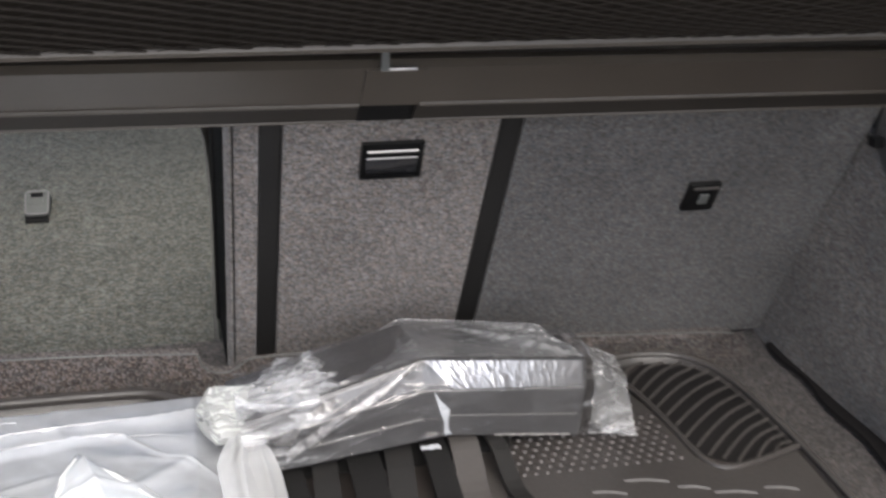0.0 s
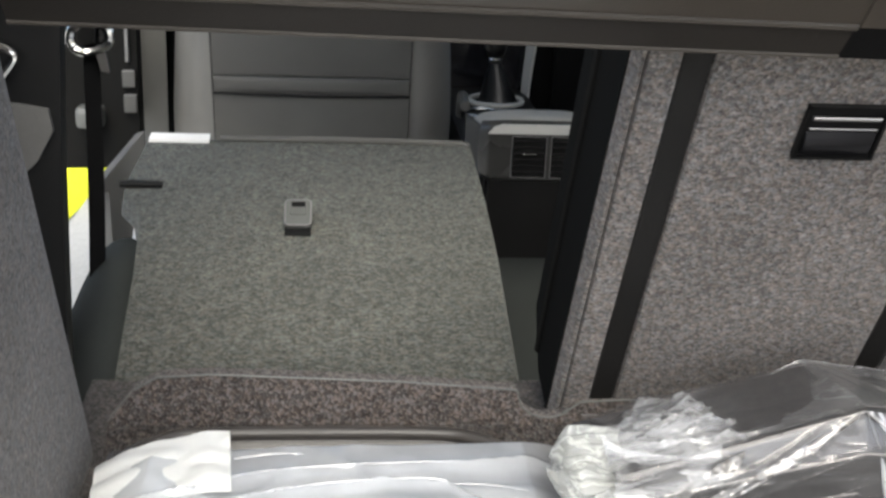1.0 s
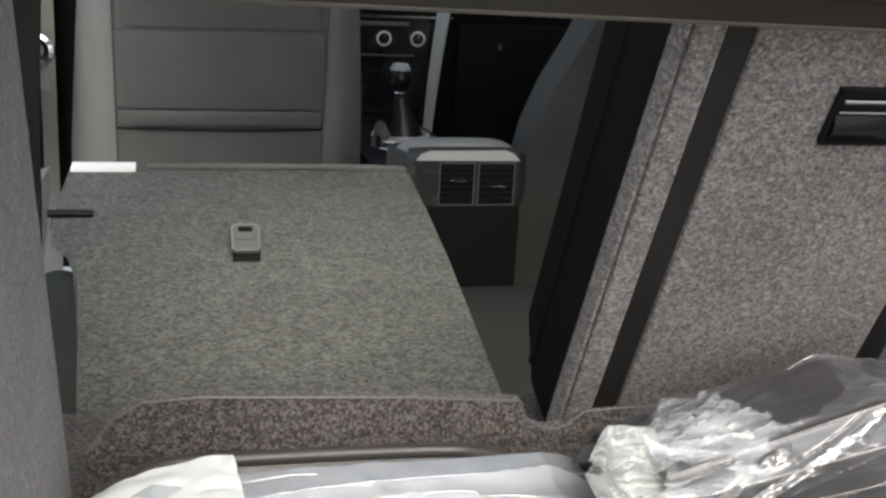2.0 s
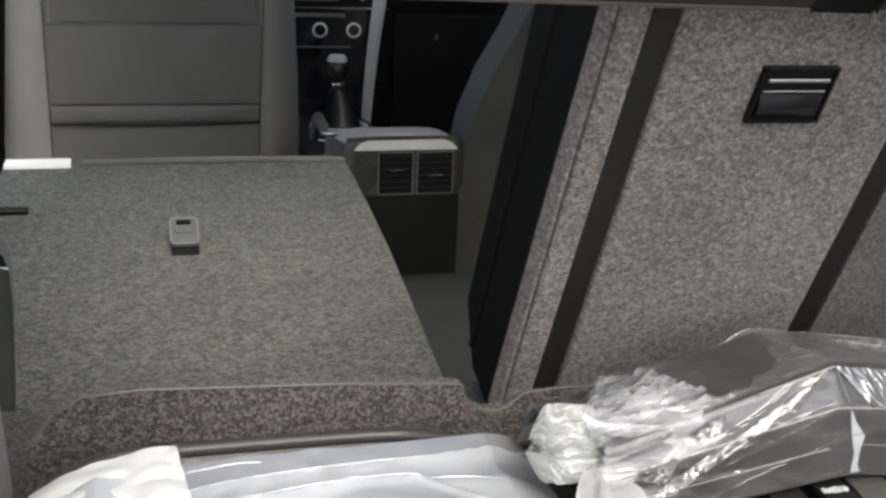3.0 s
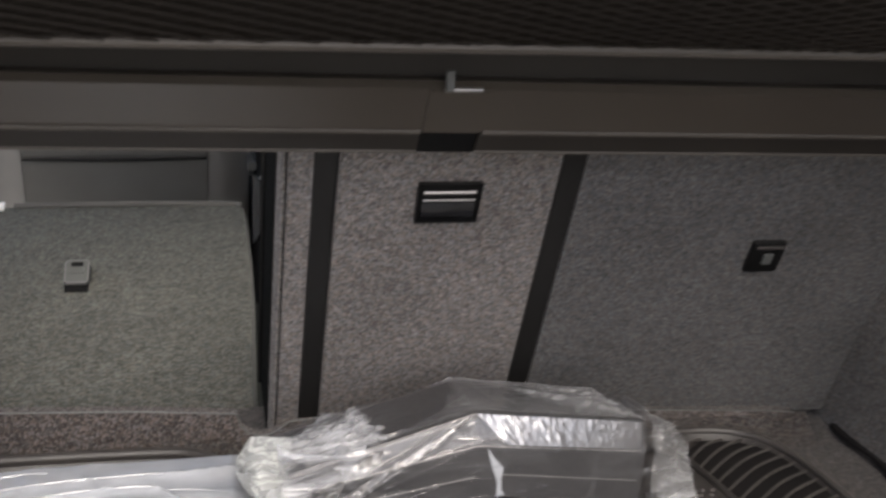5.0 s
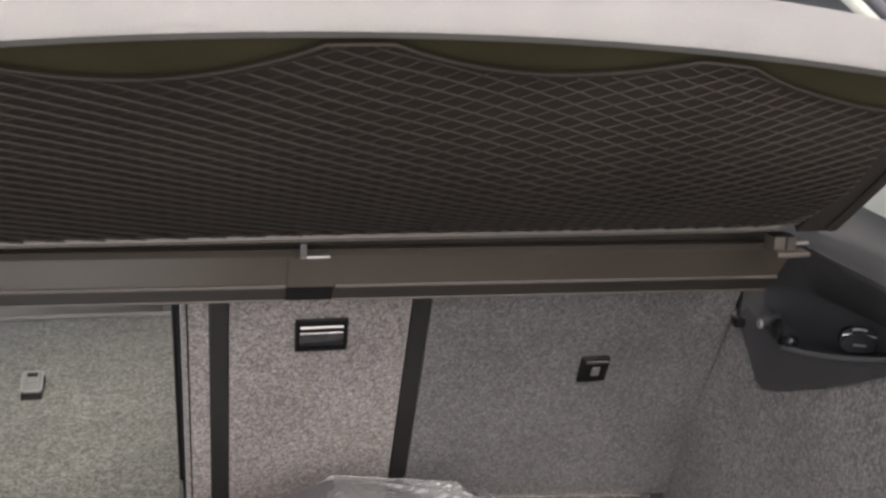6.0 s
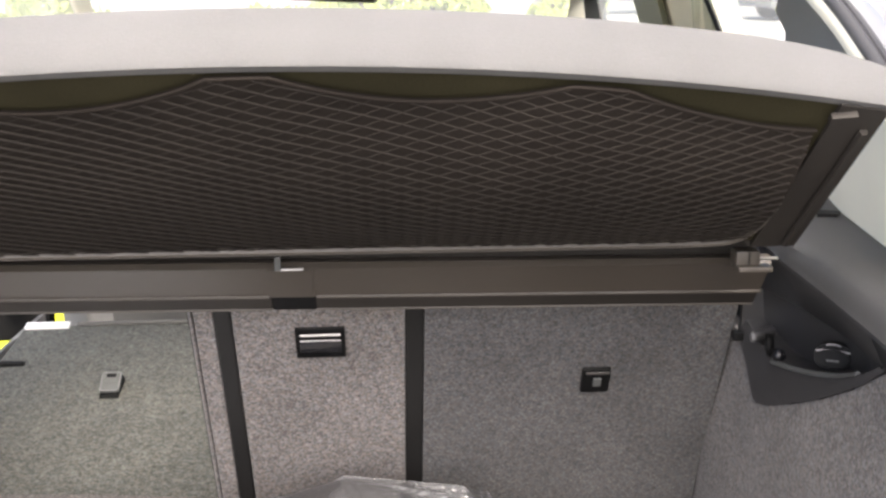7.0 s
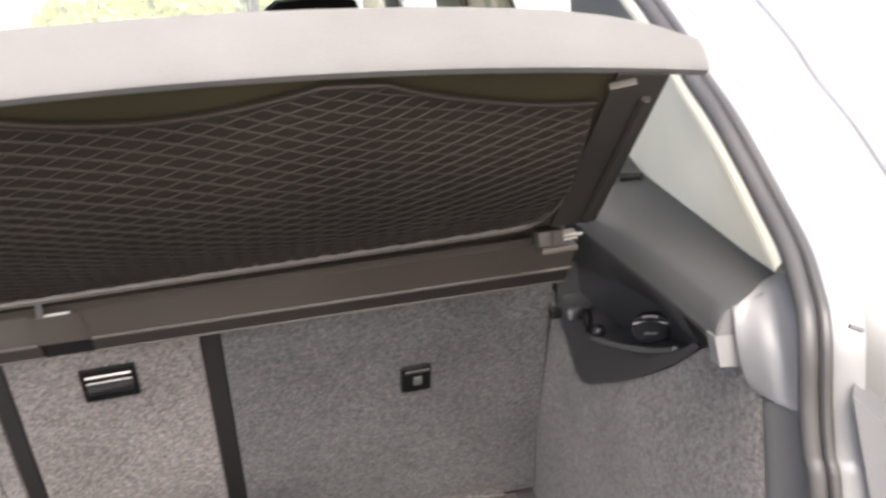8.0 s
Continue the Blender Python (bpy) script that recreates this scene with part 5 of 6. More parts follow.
# slack film from the ridge over the back of the board, in flat facets round a peak
def back_top(x):
    if x < -0.05:
        # gathered crests between the peak and the knot
        return 0.086 + 0.008 * min(1, (-0.05 - x) / 0.03) + 0.007 * math.exp(-((x + 0.084) / 0.012) ** 2) - 0.25 * max(0, -0.15 - x)
    return 0.124 - 0.60 * min(0.06, max(0, 0.02 - x)) - 0.13 * max(0, x - 0.02) - 0.9 * max(0, x - 0.181)


def slack_film(u, v):
    x = -0.182 + 0.412 * u
    ridge = pack_profile(min(max(x, -0.15), 0.201), 0.46) + Vector((0, 0, 0.004))
    behind = 1.392 - 0.5 * max(0, -0.05 - x)
    back = Vector((x, behind, back_top(x)))
    foot = Vector((x, behind + 0.010, 0.030))
    p = ridge.lerp(back, v / 0.72) if v < 0.72 else back.lerp(foot, (v - 0.72) / 0.28)
    a = math.atan2(x - 0.02, 0.75 - v)
    fan = crease(a, v, 3.2, 0.6, 7.0, 0.06) * min(1, abs(x - 0.02) / 0.03) + 0.5 * crease(a, v, 8.0, 1.0, 3.0, 0.08)
    # folds that run to the knot, and the pinch where they meet it
    near = min(1, max(0, (-0.02 - x) / 0.07))
    p = p.lerp(Vector((x, 1.310, 0.084)), 0.75 * min(1, max(0, (-0.120 - x) / 0.06)) ** 1.3)
    run = near * (0.008 * crease(v + 0.9 * x, x, 7.0, 5.0, 4.0, 0.13) + 0.006 * crease(v - 0.6 * x, x, 15.0, 14.0, 9.0, 0.14) - 0.004)
    return p + Vector((0, -0.35, 0.9)) * (0.0045 * fan * math.sin(math.pi * min(1, v / 0.72)) ** 0.5 + run) + Vector((0, 0, 0.0010 * crease(x, v, 22, 3, 5.0, 0.12)))


part("film_fold", sheet(B(), 190, 60, slack_film), VEIL, bag, "slack translucent film", True)
part("gather_fold", sheet(B(), 90, 60, lambda u, v: slack_film(0.02 + (0.24 + 0.10 * math.sin(9 * v) * v) * u, 0.05 + 0.80 * v) + Vector((0, -0.002, 0.005 * ridged((u, v * 2, 0), 5, 3.0)))), VEIL_THIN, bag, "milky folds beside the knot", True)


def film_line(pts, r):
    return tube(B(), [slack_film(u, v) + Vector((0, -0.0006, 0.0008)) for u, v in pts], r, 5)


PEAK = 0.490
# thin pale tubes paint the bright streaks that fan from the peak
for k, (du, v1, r) in enumerate(((-0.04, 0.20, 0.0005), (-0.08, 0.30, 0.0004), (-0.13, 0.42, 0.0005), (0.065, 0.20, 0.0005))):
    part("film_streak", film_line([(PEAK + du * i / 12, 0.71 + (v1 - 0.71) * i / 12) for i in range(13)], r), VEIL_LINE, bag, "pale tube for a bright streak on the film", True)
part("film_streak", film_line([(0.368 + 0.58 * i / 40, 0.715) for i in range(41)], 0.0005), VEIL_LINE, bag, "pale tube for a bright streak on the film", True)


def pleat(a, u, seed):
    """Folds that run along the film's neck."""
    return ridged((math.cos(a), math.sin(a), 0.6 * u), 2.4, seed) + 0.3 * ridged((math.cos(a), math.sin(a), 0.8 * u), 5.5, seed + 3)


def knot(u, v):
    """A blunt bunch with sharp pleats that run along it towards the board."""
    a = 2 * math.pi * v
    w = 5.5 * v + 0.25 * noise.noise(Vector((3 * u, 6 * v, 2.0)))
    sharp = 2 * abs((1.7 * w) % 1.0 - 0.5) * 0.6 + 2 * abs((4.1 * w + 0.6 * u) % 1.0 - 0.5) * 0.4
    x = -0.200 + 0.054 * u + 0.005 * math.sin(2 * a + 1) + 0.004 * sharp * (1 - u)
    r = (0.006 + 0.023 * min(1, u / 0.22) ** 0.5 - 0.004 * u) * (0.80 + 0.34 * (sharp - 0.4))
    return Vector((x, 1.292 + 0.01 * u + 1.25 * r * math.cos(a), max(0.014, 0.086 - 0.006 * u + 1.1 * r * math.sin(a))))


part("knot", sheet(B(), 40, 320, knot), FROST_DENSE, bag, "bunched milky gather of the film", True)
part("knot_core", sheet(B(), 40, 120, lambda u, v: Vector((-0.175, 1.292, 0.082)) + (knot(0.1 + 0.8 * u, (v + 0.13) % 1.0) - Vector((-0.175, 1.292, 0.082))) * 0.72), FROST_DENSE, bag, "inner folds of the gathered film", True)


def neck(u, v):
    reach = 0.052 + 0.030 * noise.noise(Vector((v * 7, 1.3, 0.0))) + 0.016 * noise.noise(Vector((v * 19, 4.1, 0.0)))
    x = -0.165 + reach * 1.5 * u
    a = math.pi * (1.05 - 1.10 * v)
    near = Vector((x, 1.290 - 0.040 * math.cos(a), 0.076 + 0.034 * math.sin(a)))
    far = pack_profile(max(x, -0.150), 0.12 + 0.85 * (1 - v))
    far = Vector((x, far.y, far.z + 0.0045))
    p = near.lerp(far, min(1, 0.15 + 1.1 * u))
    return p + Vector((0, -0.3 * math.cos(a), 0.9)) * (0.010 * (1 - u) * (2 * abs((3.5 * a + 0.3 * math.sin(4 * u)) % 1.0 - 0.5) - 0.5) + 0.008 * (1 - u) * (pleat(a, u, 7.0) - 0.2) + 0.0012 * pleat(a, u, 2.0))


part("neck", sheet(B(), 40, 160, neck), VEIL, bag, "pleated neck of the film", True)
def tail(u, v):
    """The loose end below the knot: a thin fan with a few soft folds."""
    left = on_curve([(0.0, -0.172), (0.40, -0.187), (0.65, -0.183), (1.0, -0.176)], v)
    right = on_curve([(0.0, -0.154), (0.25, -0.134), (0.5, -0.126), (1.0, -0.116)], v)
    fold = 0.006 * math.exp(-((u - 0.42 + 0.10 * v) / 0.09) ** 2) + 0.004 * math.exp(-((u - 0.78) / 0.07) ** 2) + 0.003 * ridged((u, v * 0.3, 0), 5, 1.0)
    return Vector((left + (right - left) * u, 1.262 - 0.034 * v - 0.064 * v * v, 0.078 - 0.030 * v - 0.036 * v * v + fold * math.sin(math.pi * min(1, 0.1 + v)) ** 0.5))


part("tail", sheet(B(), 60, 60, tail), TAIL, bag, "hanging end of the film", True)
# two white tubes paint the bright lines of the hanging film
for u0, u1, r in ((0.01, 0.02, 0.0009), (0.46, 0.34, 0.0006)):
    part("tail_crease", tube(B(), [tail(u0 + (u1 - u0) * k / 20, k / 20) + Vector((0, -0.0004, 0.0006)) for k in range(21)], [r * (0.25 + math.sin(math.pi * k / 20)) for k in range(21)], 6), FOLD_GLINT, bag, "white tube for a bright line on the film end", True)
part("film_scrap", sheet(B(), 14, 8, lambda u, v: Vector((0.018 + 0.020 * u, 1.257 - 0.006 * v, 0.046 + 0.006 * ridged((u, v, 0), 4, 2.0)))), FROST, bag, "white scrap of film")

left_bag = thing("milky_plastic_bag", (-0.35, 1.2, 0.004), "milky translucent plastic bag with a slate-grey board inside", "plastic bag")
part("board", slab(B(), [(-0.500, 1.385, 0.022), (-0.200, 1.392, 0.024), (-0.200, 1.300, 0.030), (-0.500, 1.290, 0.028)], (0, 0, 0.005)), SLATE, left_bag, "slate-grey board in the bag", bevel=0.002)
part("board", slab(B(), [(-0.490, 1.262, 0.022), (-0.215, 1.266, 0.024), (-0.215, 1.02, 0.016), (-0.500, 1.02, 0.014)], (0, 0, 0.008)), SLATE, left_bag, "slate-grey board in the bag", bevel=0.002)


# a flat white polygon just under the milky film
part("blotch", slab(B(), [(-0.338, 1.20, 0.050), (-0.334, 1.257, 0.054), (-0.321, 1.285, 0.056), (-0.282, 1.255, 0.054), (-0.238, 1.202, 0.050), (-0.225, 1.08, 0.044), (-0.37, 1.08, 0.044)], (0, 0, 0.001)), PAPER, left_bag, "white flat patch in the bag")


def along(pts, x):
    for (x0, y0), (x1, y1) in zip(pts, pts[1:]):
        if x <= x1:
            t = max(0, (x - x0) / (x1 - x0))
            t = t * t * (3 - 2 * t) * 0.5 + t * 0.5
            return y0 + (y1 - y0) * t
    return pts[-1][1]


MAIN_FOLD = [(-0.56, 1.270), (-0.46, 1.289), (-0.419, 1.306), (-0.374, 1.316), (-0.304, 1.324), (-0.275, 1.323), (-0.232, 1.281), (-0.150, 1.225)]
BACK_FOLD = [(-0.56, 1.296), (-0.474, 1.322), (-0.426, 1.345), (-0.355, 1.356), (-0.268, 1.363), (-0.150, 1.378)]


def left_film(u, v):
    x = -0.555 + 0.400 * u
    y = 1.412 + 0.02 * u - 0.44 * v
    rim = max(0, min(1, 8 * u, 8 * (1 - u), 14 * v, 6 * (1 - v))) ** 0.5
    a, c = y - along(MAIN_FOLD, x), y - along(BACK_FOLD, x)
    h = 0.040 + 0.0060 * math.exp(-abs(a) / 0.0045) + 0.010 / (1 + math.exp(a / 0.006))
    h += 0.0050 * math.exp(-abs(c) / 0.0045) - 0.006 / (1 + math.exp((c + 0.004) / 0.006)) + 0.003 * math.exp(-((a + 0.004 - 0.05 * (x + 0.37)) / 0.006) ** 2)
    loop = ((x + 0.432) / 0.078) ** 2 + ((y - 1.203) / 0.037) ** 2 - 1
    h += 0.0080 * math.exp(-abs(loop) / 0.16)
    run = 1.298 - y
    if run > 0:
        tent = max(0, 1 - abs(x + 0.320 - 0.30 * run) / (0.006 + 0.60 * run))
        h += 0.020 * tent ** 1.5 * min(1, run / 0.03)
    h += 0.0035 * crease(x, y, 4, 9, 2.2, 0.10) + 0.0022 * crease(x, y, 9, 14, 8.1, 0.08)
    return Vector((x, y, 0.006 + rim * h))


part("film", sheet(B(), 260, 300, left_film), FROST, left_bag, "creased milky film", True)


def film_height(x, y):
    u = (x + 0.555) / 0.400
    return left_film(u, (1.412 + 0.02 * u - y) / 0.44).z


def fold_line(pts, r):
    run = smoothed([(x, y, 0.0) for x, y in pts], 6)
    size = [r * (0.25 + 0.85 * math.sin(math.pi * (k + 0.5) / len(run)) ** 0.7 * (0.75 + 0.5 * noise.noise(Vector((q.x * 60, q.y * 60, 1.0))))) for k, q in enumerate(run)]
    level = [film_height(q.x, q.y) for q in run]
    level = [sum(level[max(0, k - 4):k + 5]) / len(level[max(0, k - 4):k + 5]) for k in range(len(level))]
    return tube(B(), [(q.x, q.y, h + 0.3 * r) for q, h in zip(run, level)], size, 6)


# tubes laid on the ridges as their bright highlight lines
for pts, r in ((MAIN_FOLD[1:6], 0.0011), (MAIN_FOLD[5:], 0.0013), (BACK_FOLD[1:], 0.0010), ([(-0.46, 1.300), (-0.40, 1.318), (-0.33, 1.331), (-0.25, 1.335), (-0.21, 1.325)], 0.0008),
               ([(-0.50, 1.243), (-0.455, 1.240), (-0.40, 1.238), (-0.368, 1.226), (-0.354, 1.208), (-0.362, 1.190), (-0.385, 1.176)], 0.0012), ([(-0.340, 1.215), (-0.331, 1.255), (-0.321, 1.293)], 0.0012),
               ([(-0.319, 1.293), (-0.295, 1.266), (-0.262, 1.240), (-0.235, 1.205)], 0.0012), ([(-0.44, 1.372), (-0.41, 1.377), (-0.385, 1.376)], 0.0009)):
    part("fold_line", fold_line(pts, r), FOLD_GLINT, left_bag, "white tube for the highlight on a film fold", True)

paper = thing("paper_sheet", (-0.50, 1.35, 0.05), "white crumpled paper sheet lying on the plastic bag", "paper")
part("sheet", sheet(B(), 20, 20, lambda u, v: Vector((-0.553 + 0.107 * u + 0.008 * v, 1.395 + 0.012 * u - 0.085 * v, 0.046 + 0.006 * u * (1 - v) + 0.008 * ridged((u, v, 0), 3, 1.0) - 0.02 * (1 - u) ** 3))), PAPER, paper, smooth=True)

straps = thing("strap_bundle", (0.0, 1.25, 0.011), "bundle of black and grey webbing straps", "straps")
part("roll", sheet(B(), 40, 24, lambda u, v: Vector((-0.135 + 0.26 * u, 1.285 + 0.085 * v, 0.004 + 0.040 * (math.sin(math.pi * v) * math.sin(math.pi * (0.08 + 0.84 * u))) ** 0.5 + 0.006 * ridged((u, v, 0), 9, 3.0)))), WEBBING, straps, "black rolled webbing", True)
for k, (x, w, tone) in enumerate(((-0.118, 0.030, WEBBING), (-0.078, 0.026, WEBBING_GREY), (-0.040, 0.034, WEBBING), (-0.002, 0.028, WEBBING_GREY), (0.032, 0.026, WEBBING), (0.066, 0.030, RIB), (0.098, 0.018, WEBBING_GREY))):
    lean = (0.012, -0.010, 0.004, -0.014, 0.010, -0.006, 0.018)[k]
    z0 = 0.044 - 0.13 * abs(x - 0.05)
    bm = sheet(B(), 5, 16, lambda u, v: Vector((x - w / 2 + w * u + lean * v, 1.285 - 0.17 * v, z0 - (z0 - 0.014) * v ** 0.7 + 0.006 * math.sin(math.pi * v * (1.5 + 0.3 * k)))))
    bmesh.ops.solidify(bm, geom=bm.faces[:], thickness=0.003)
    part("webbing", bm, tone, straps)

# ---- front of the cabin ----
def front_seat(name, base, label, outline, y0, lean, fabric, soft=0.012):
    """outline: half-turn of (x, z) round the back of the backrest."""
    s = thing(name, base, label, "car seat", "front seats")
    bm = B()
    rear = [bm.verts.new((x, y0 - lean * z + 0.02 * abs(x - base[0]) ** 2 * 10, z)) for x, z in outline]
    fore = [bm.verts.new((x, y0 - lean * z + 0.13, z)) for x, z in outline]
    bm.faces.new(rear)
    bm.faces.new(fore[::-1])
    k = len(rear)
    for i in range(k):
        bm.faces.new((rear[i], rear[(i + 1) % k], fore[(i + 1) % k], fore[i]))
    part("backrest", bm, fabric, s, smooth=True, bevel=soft)
    return s


FY, FL = 2.856, 0.30


def fs(x, z, d=0.0):
    return Vector((x, FY - FL * z - d, z))


driver = front_seat("front_seat", (-0.41, 2.9, -0.45), "grey cloth front seat with a stitched back panel",
                    [(-0.615, -0.38), (-0.612, -0.05), (-0.606, 0.28), (-0.58, 0.48), (-0.22, 0.48), (-0.206, 0.28), (-0.204, -0.05), (-0.203, -0.38)], FY, FL, FABRIC_GREY)


def back_panel(x0, x1, z0, z1, d):
    bm = sheet(B(), 14, 8, lambda u, v: fs(x0 + (x1 - x0) * u, z0 + (z1 - z0) * v, d + 0.006 * math.sin(math.pi * v) ** 0.4 * math.sin(math.pi * u) ** 0.3))
    bmesh.ops.solidify(bm, geom=bm.faces[:], thickness=0.004)
    return bm


for x0, outer in ((-0.604, ((-0.38, -0.705), (-0.05, -0.698), (0.10, -0.685), (0.28, -0.668), (0.42, -0.640), (0.48, -0.61))), (-0.214, ((-0.38, -0.115), (-0.05, -0.118), (0.10, -0.128), (0.28, -0.145), (0.42, -0.165), (0.48, -0.20)))):
    def cheek(u, v):
        z = -0.38 + 0.86 * v
        a = u * math.pi / 2
        return fs(x0 + (on_curve(outer, z) - x0) * math.sin(a), z, -0.13 * (1 - math.cos(a)))
    bm = sheet(B(), 14, 16, cheek)
    part("side_bolster", bm, FABRIC_GREY, driver, "rounded grey cloth bolster", True)
part("back_panel", back_panel(-0.600, -0.218, 0.066, 0.214, 0.004), FABRIC_PANEL, driver, smooth=True)
part("pocket_top", back_panel(-0.598, -0.218, 0.030, 0.062, 0.008), FABRIC_PANEL, driver, smooth=True)
part("pocket", back_panel(-0.600, -0.216, -0.34, 0.024, 0.005), FABRIC_PANEL, driver, smooth=True)
part("upper_panel", back_panel(-0.590, -0.230, 0.222, 0.46, 0.003), FABRIC_PANEL, driver, smooth=True)
part("pocket_edge", tube(B(), [fs(-0.600 + 0.383 * i / 12, 0.027 - 0.004 * math.sin(math.pi * i / 12), 0.010) for i in range(13)], 0.0020, 6), BLACK_PLASTIC, driver, "dark pocket opening", True)
for x in (-0.602, -0.216):
    part("side_seam", tube(B(), [fs(x, -0.33 + 0.08 * i, 0.003) for i in range(10)], 0.0014, 6), FABRIC_PASSENGER, driver, smooth=True)
part("seat_base", box(B(), -0.68, -0.14, 2.95, 3.36, -0.44, -0.22), FABRIC_DARK, driver, bevel=0.04, smooth=True)
passenger = front_seat("front_seat", (0.40, 2.8, -0.45), "grey cloth front seat darkened for shade, its headrest raised",
                       [(0.196, -0.38), (0.196, -0.05), (0.208, 0.035), (0.236, 0.125), (0.276, 0.21), (0.302, 0.28), (0.315, 0.40), (0.33, 0.47), (0.52, 0.47), (0.60, 0.42), (0.645, 0.25), (0.66, -0.38)], 2.82, 0.25, FABRIC_SHADED, 0.035)
hr = B()
prism(hr, [(0.318, 0.53), (0.310, 0.59), (0.322, 0.635), (0.345, 0.650), (0.492, 0.650), (0.514, 0.636), (0.526, 0.59), (0.518, 0.53)], "y", 2.66, 2.76)
part("headrest", hr, FABRIC_DARK, passenger, "black cloth headrest", True, 0.015)
for x in (0.37, 0.465):
    part("headrest_post", tube(B(), [(x, 2.715, 0.44), (x, 2.710, 0.54)], 0.006, 8), CHROME, passenger, smooth=True)
part("seat_base", box(B(), 0.17, 0.63, 2.92, 3.34, -0.44, -0.22), FABRIC_DARK, passenger, bevel=0.04, smooth=True)

console = thing("centre_console", (-0.015, 2.8, -0.45), "dark grey centre console with armrest and rear air vents", "console")
part("body", prism(B(), [(-0.108, -0.44), (-0.110, -0.05), (-0.102, 0.03), (-0.095, 0.055), (0.060, 0.055), (0.072, 0.03), (0.080, -0.05), (0.078, -0.44)], "y", 2.462, 2.60), BLACK_PLASTIC, console, bevel=0.012, smooth=True)


def bezel(u, v):
    """The vent surround: a flat face that rolls back at its rim."""
    a, b = 2 * u - 1, 2 * v - 1
    x = -0.019 + 0.100 * math.copysign(abs(a) ** 0.8, a) * (1 - 0.05 * abs(b) ** 4)
    z = 0.0215 + 0.0505 * math.copysign(abs(b) ** 0.8, b) * (1 - 0.10 * abs(a) ** 6)
    return Vector((x, 2.4445 + 0.050 * max(abs(a) - 0.80, 0) ** 1.5 * 3.2 + 0.030 * max(abs(b) - 0.82, 0) ** 1.5 * 4, z))


bm = sheet(B(), 40, 30, bezel)
bmesh.ops.solidify(bm, geom=bm.faces[:], thickness=-0.004)
part("vent_bezel", bm, BEZEL, console, "dark grey vent surround", True)
# an added pale band paints the reflection along the surround's top
part("top_sheen", prism(B(), [(-0.108, 0.054), (-0.099, 0.0655), (-0.085, 0.070), (0.045, 0.071), (0.058, 0.066), (0.069, 0.054)], "y", 2.4395, 2.450), TRIM_BAND, console, "pale band for the sheen over the vents", True, 0.002)
part("lower_panel", prism(B(), [(-0.100, -0.40), (-0.104, -0.026), (0.074, -0.026), (0.072, -0.40)], "y", 2.446, 2.47), BLACK_PLASTIC, console, bevel=0.004)
def lid(u, v):
    x0, x1 = -0.110 - 0.018 * v, 0.066 + 0.040 * v
    edge = abs(2 * u - 1) ** 5 + 0.5 * max(0, 0.12 - v) / 0.12 * 0.8 + 0.5 * max(0, v - 0.85) / 0.15
    return Vector((x0 + (x1 - x0) * u, 2.446 + 0.155 * v, 0.081 - 0.018 * v - 0.024 * edge))


bm = sheet(B(), 24, 14, lid)
bmesh.ops.solidify(bm, geom=bm.faces[:], thickness=0.012)
part("armrest", bm, LID_CLOTH, console, "grey cloth armrest lid", True)
part("armrest_side", slab(B(), [(-0.1165, 2.470, 0.058), (-0.129, 2.60, 0.048), (-0.129, 2.61, -0.10), (-0.1165, 2.475, -0.03)], (0.006, 0.0, 0)), BEIGE_GREY, console, bevel=0.002)
for i, (x0, x1) in enumerate(((-0.067, -0.0085), (-0.0005, 0.0605))):
    vent = part("air_vent", box(B(), x0, x1, 2.440, 2.452, -0.021, 0.050), BLACK_PLASTIC, console, "black louvred air vent", bevel=0.002)
    for k in range(6):
        part("louvre", box(B(), x0 + 0.004, x1 - 0.004, 2.4365, 2.4415, -0.012 + 0.0105 * k, -0.0095 + 0.0105 * k), BLACK_PLASTIC, vent)
    part("tab", box(B(), x0 + 0.018, x1 - 0.017, 2.432, 2.438, 0.020 - 0.010 * i, 0.0232 - 0.010 * i), CHROME, vent, "bright slider tab", True, 0.0008)
    part("vent_rim", tube(B(), [(x0, 2.4395, -0.021), (x1, 2.4395, -0.021), (x1, 2.4395, 0.050), (x0, 2.4395, 0.050)], 0.0009, 6, True), TRIM_LIGHT, vent)
part("tunnel", box(B(), -0.11, 0.10, 2.58, 3.42, -0.44, -0.06), BLACK_PLASTIC, console, bevel=0.02, smooth=True)
part("handbrake", tube(B(), [(-0.128, 2.63, 0.058), (-0.126, 2.70, 0.062), (-0.120, 2.78, 0.01)], 0.010, 10), BEIGE_GREY, console, "pale grey handbrake grip", True)
part("cup_ring", ring(B(), 0.040, 0.0035, Matrix.Translation((-0.045, 3.03, -0.045))), CHROME, console, "bright cup holder ring", True)
side_trim = B()
sheet(side_trim, 4, 16, lambda u, v: Vector((0.084 + (0.010 + 0.012 * v) * u + 0.026 * v ** 1.6, 3.34 - 0.03 * u, -0.10 + 0.34 * v)))
bmesh.ops.solidify(side_trim, geom=side_trim.faces[:], thickness=0.006)
part("side_trim", side_trim, TRIM_BAND, console, "pale grey trim beside the dashboard stack", True)

lever = thing("gear_lever", (0.0, 3.19, -0.06), "black gear lever with a knob top, pale for its bright reflection", "gear lever")
part("gaiter", disc(B(), 0.048, 0.014, 0.095, Matrix.Translation((0.004, 3.195, -0.012)) @ Matrix.Rotation(radians(-6), 4, "Y"), 14), GLOSS_LEATHER, lever, "black leather gaiter", True)
part("collar", ring(B(), 0.013, 0.0045, Matrix.Translation((-0.002, 3.19, 0.045))), CHROME, lever, "bright collar", True)
bm = B()
bmesh.ops.create_uvsphere(bm, u_segments=20, v_segments=14, radius=0.026, matrix=Matrix.Translation((-0.003, 3.19, 0.076)) @ Matrix.Diagonal((1, 1, 1.25, 1)))
part("knob", bm, GLOSS_LEATHER, lever, "glossy black knob", True)
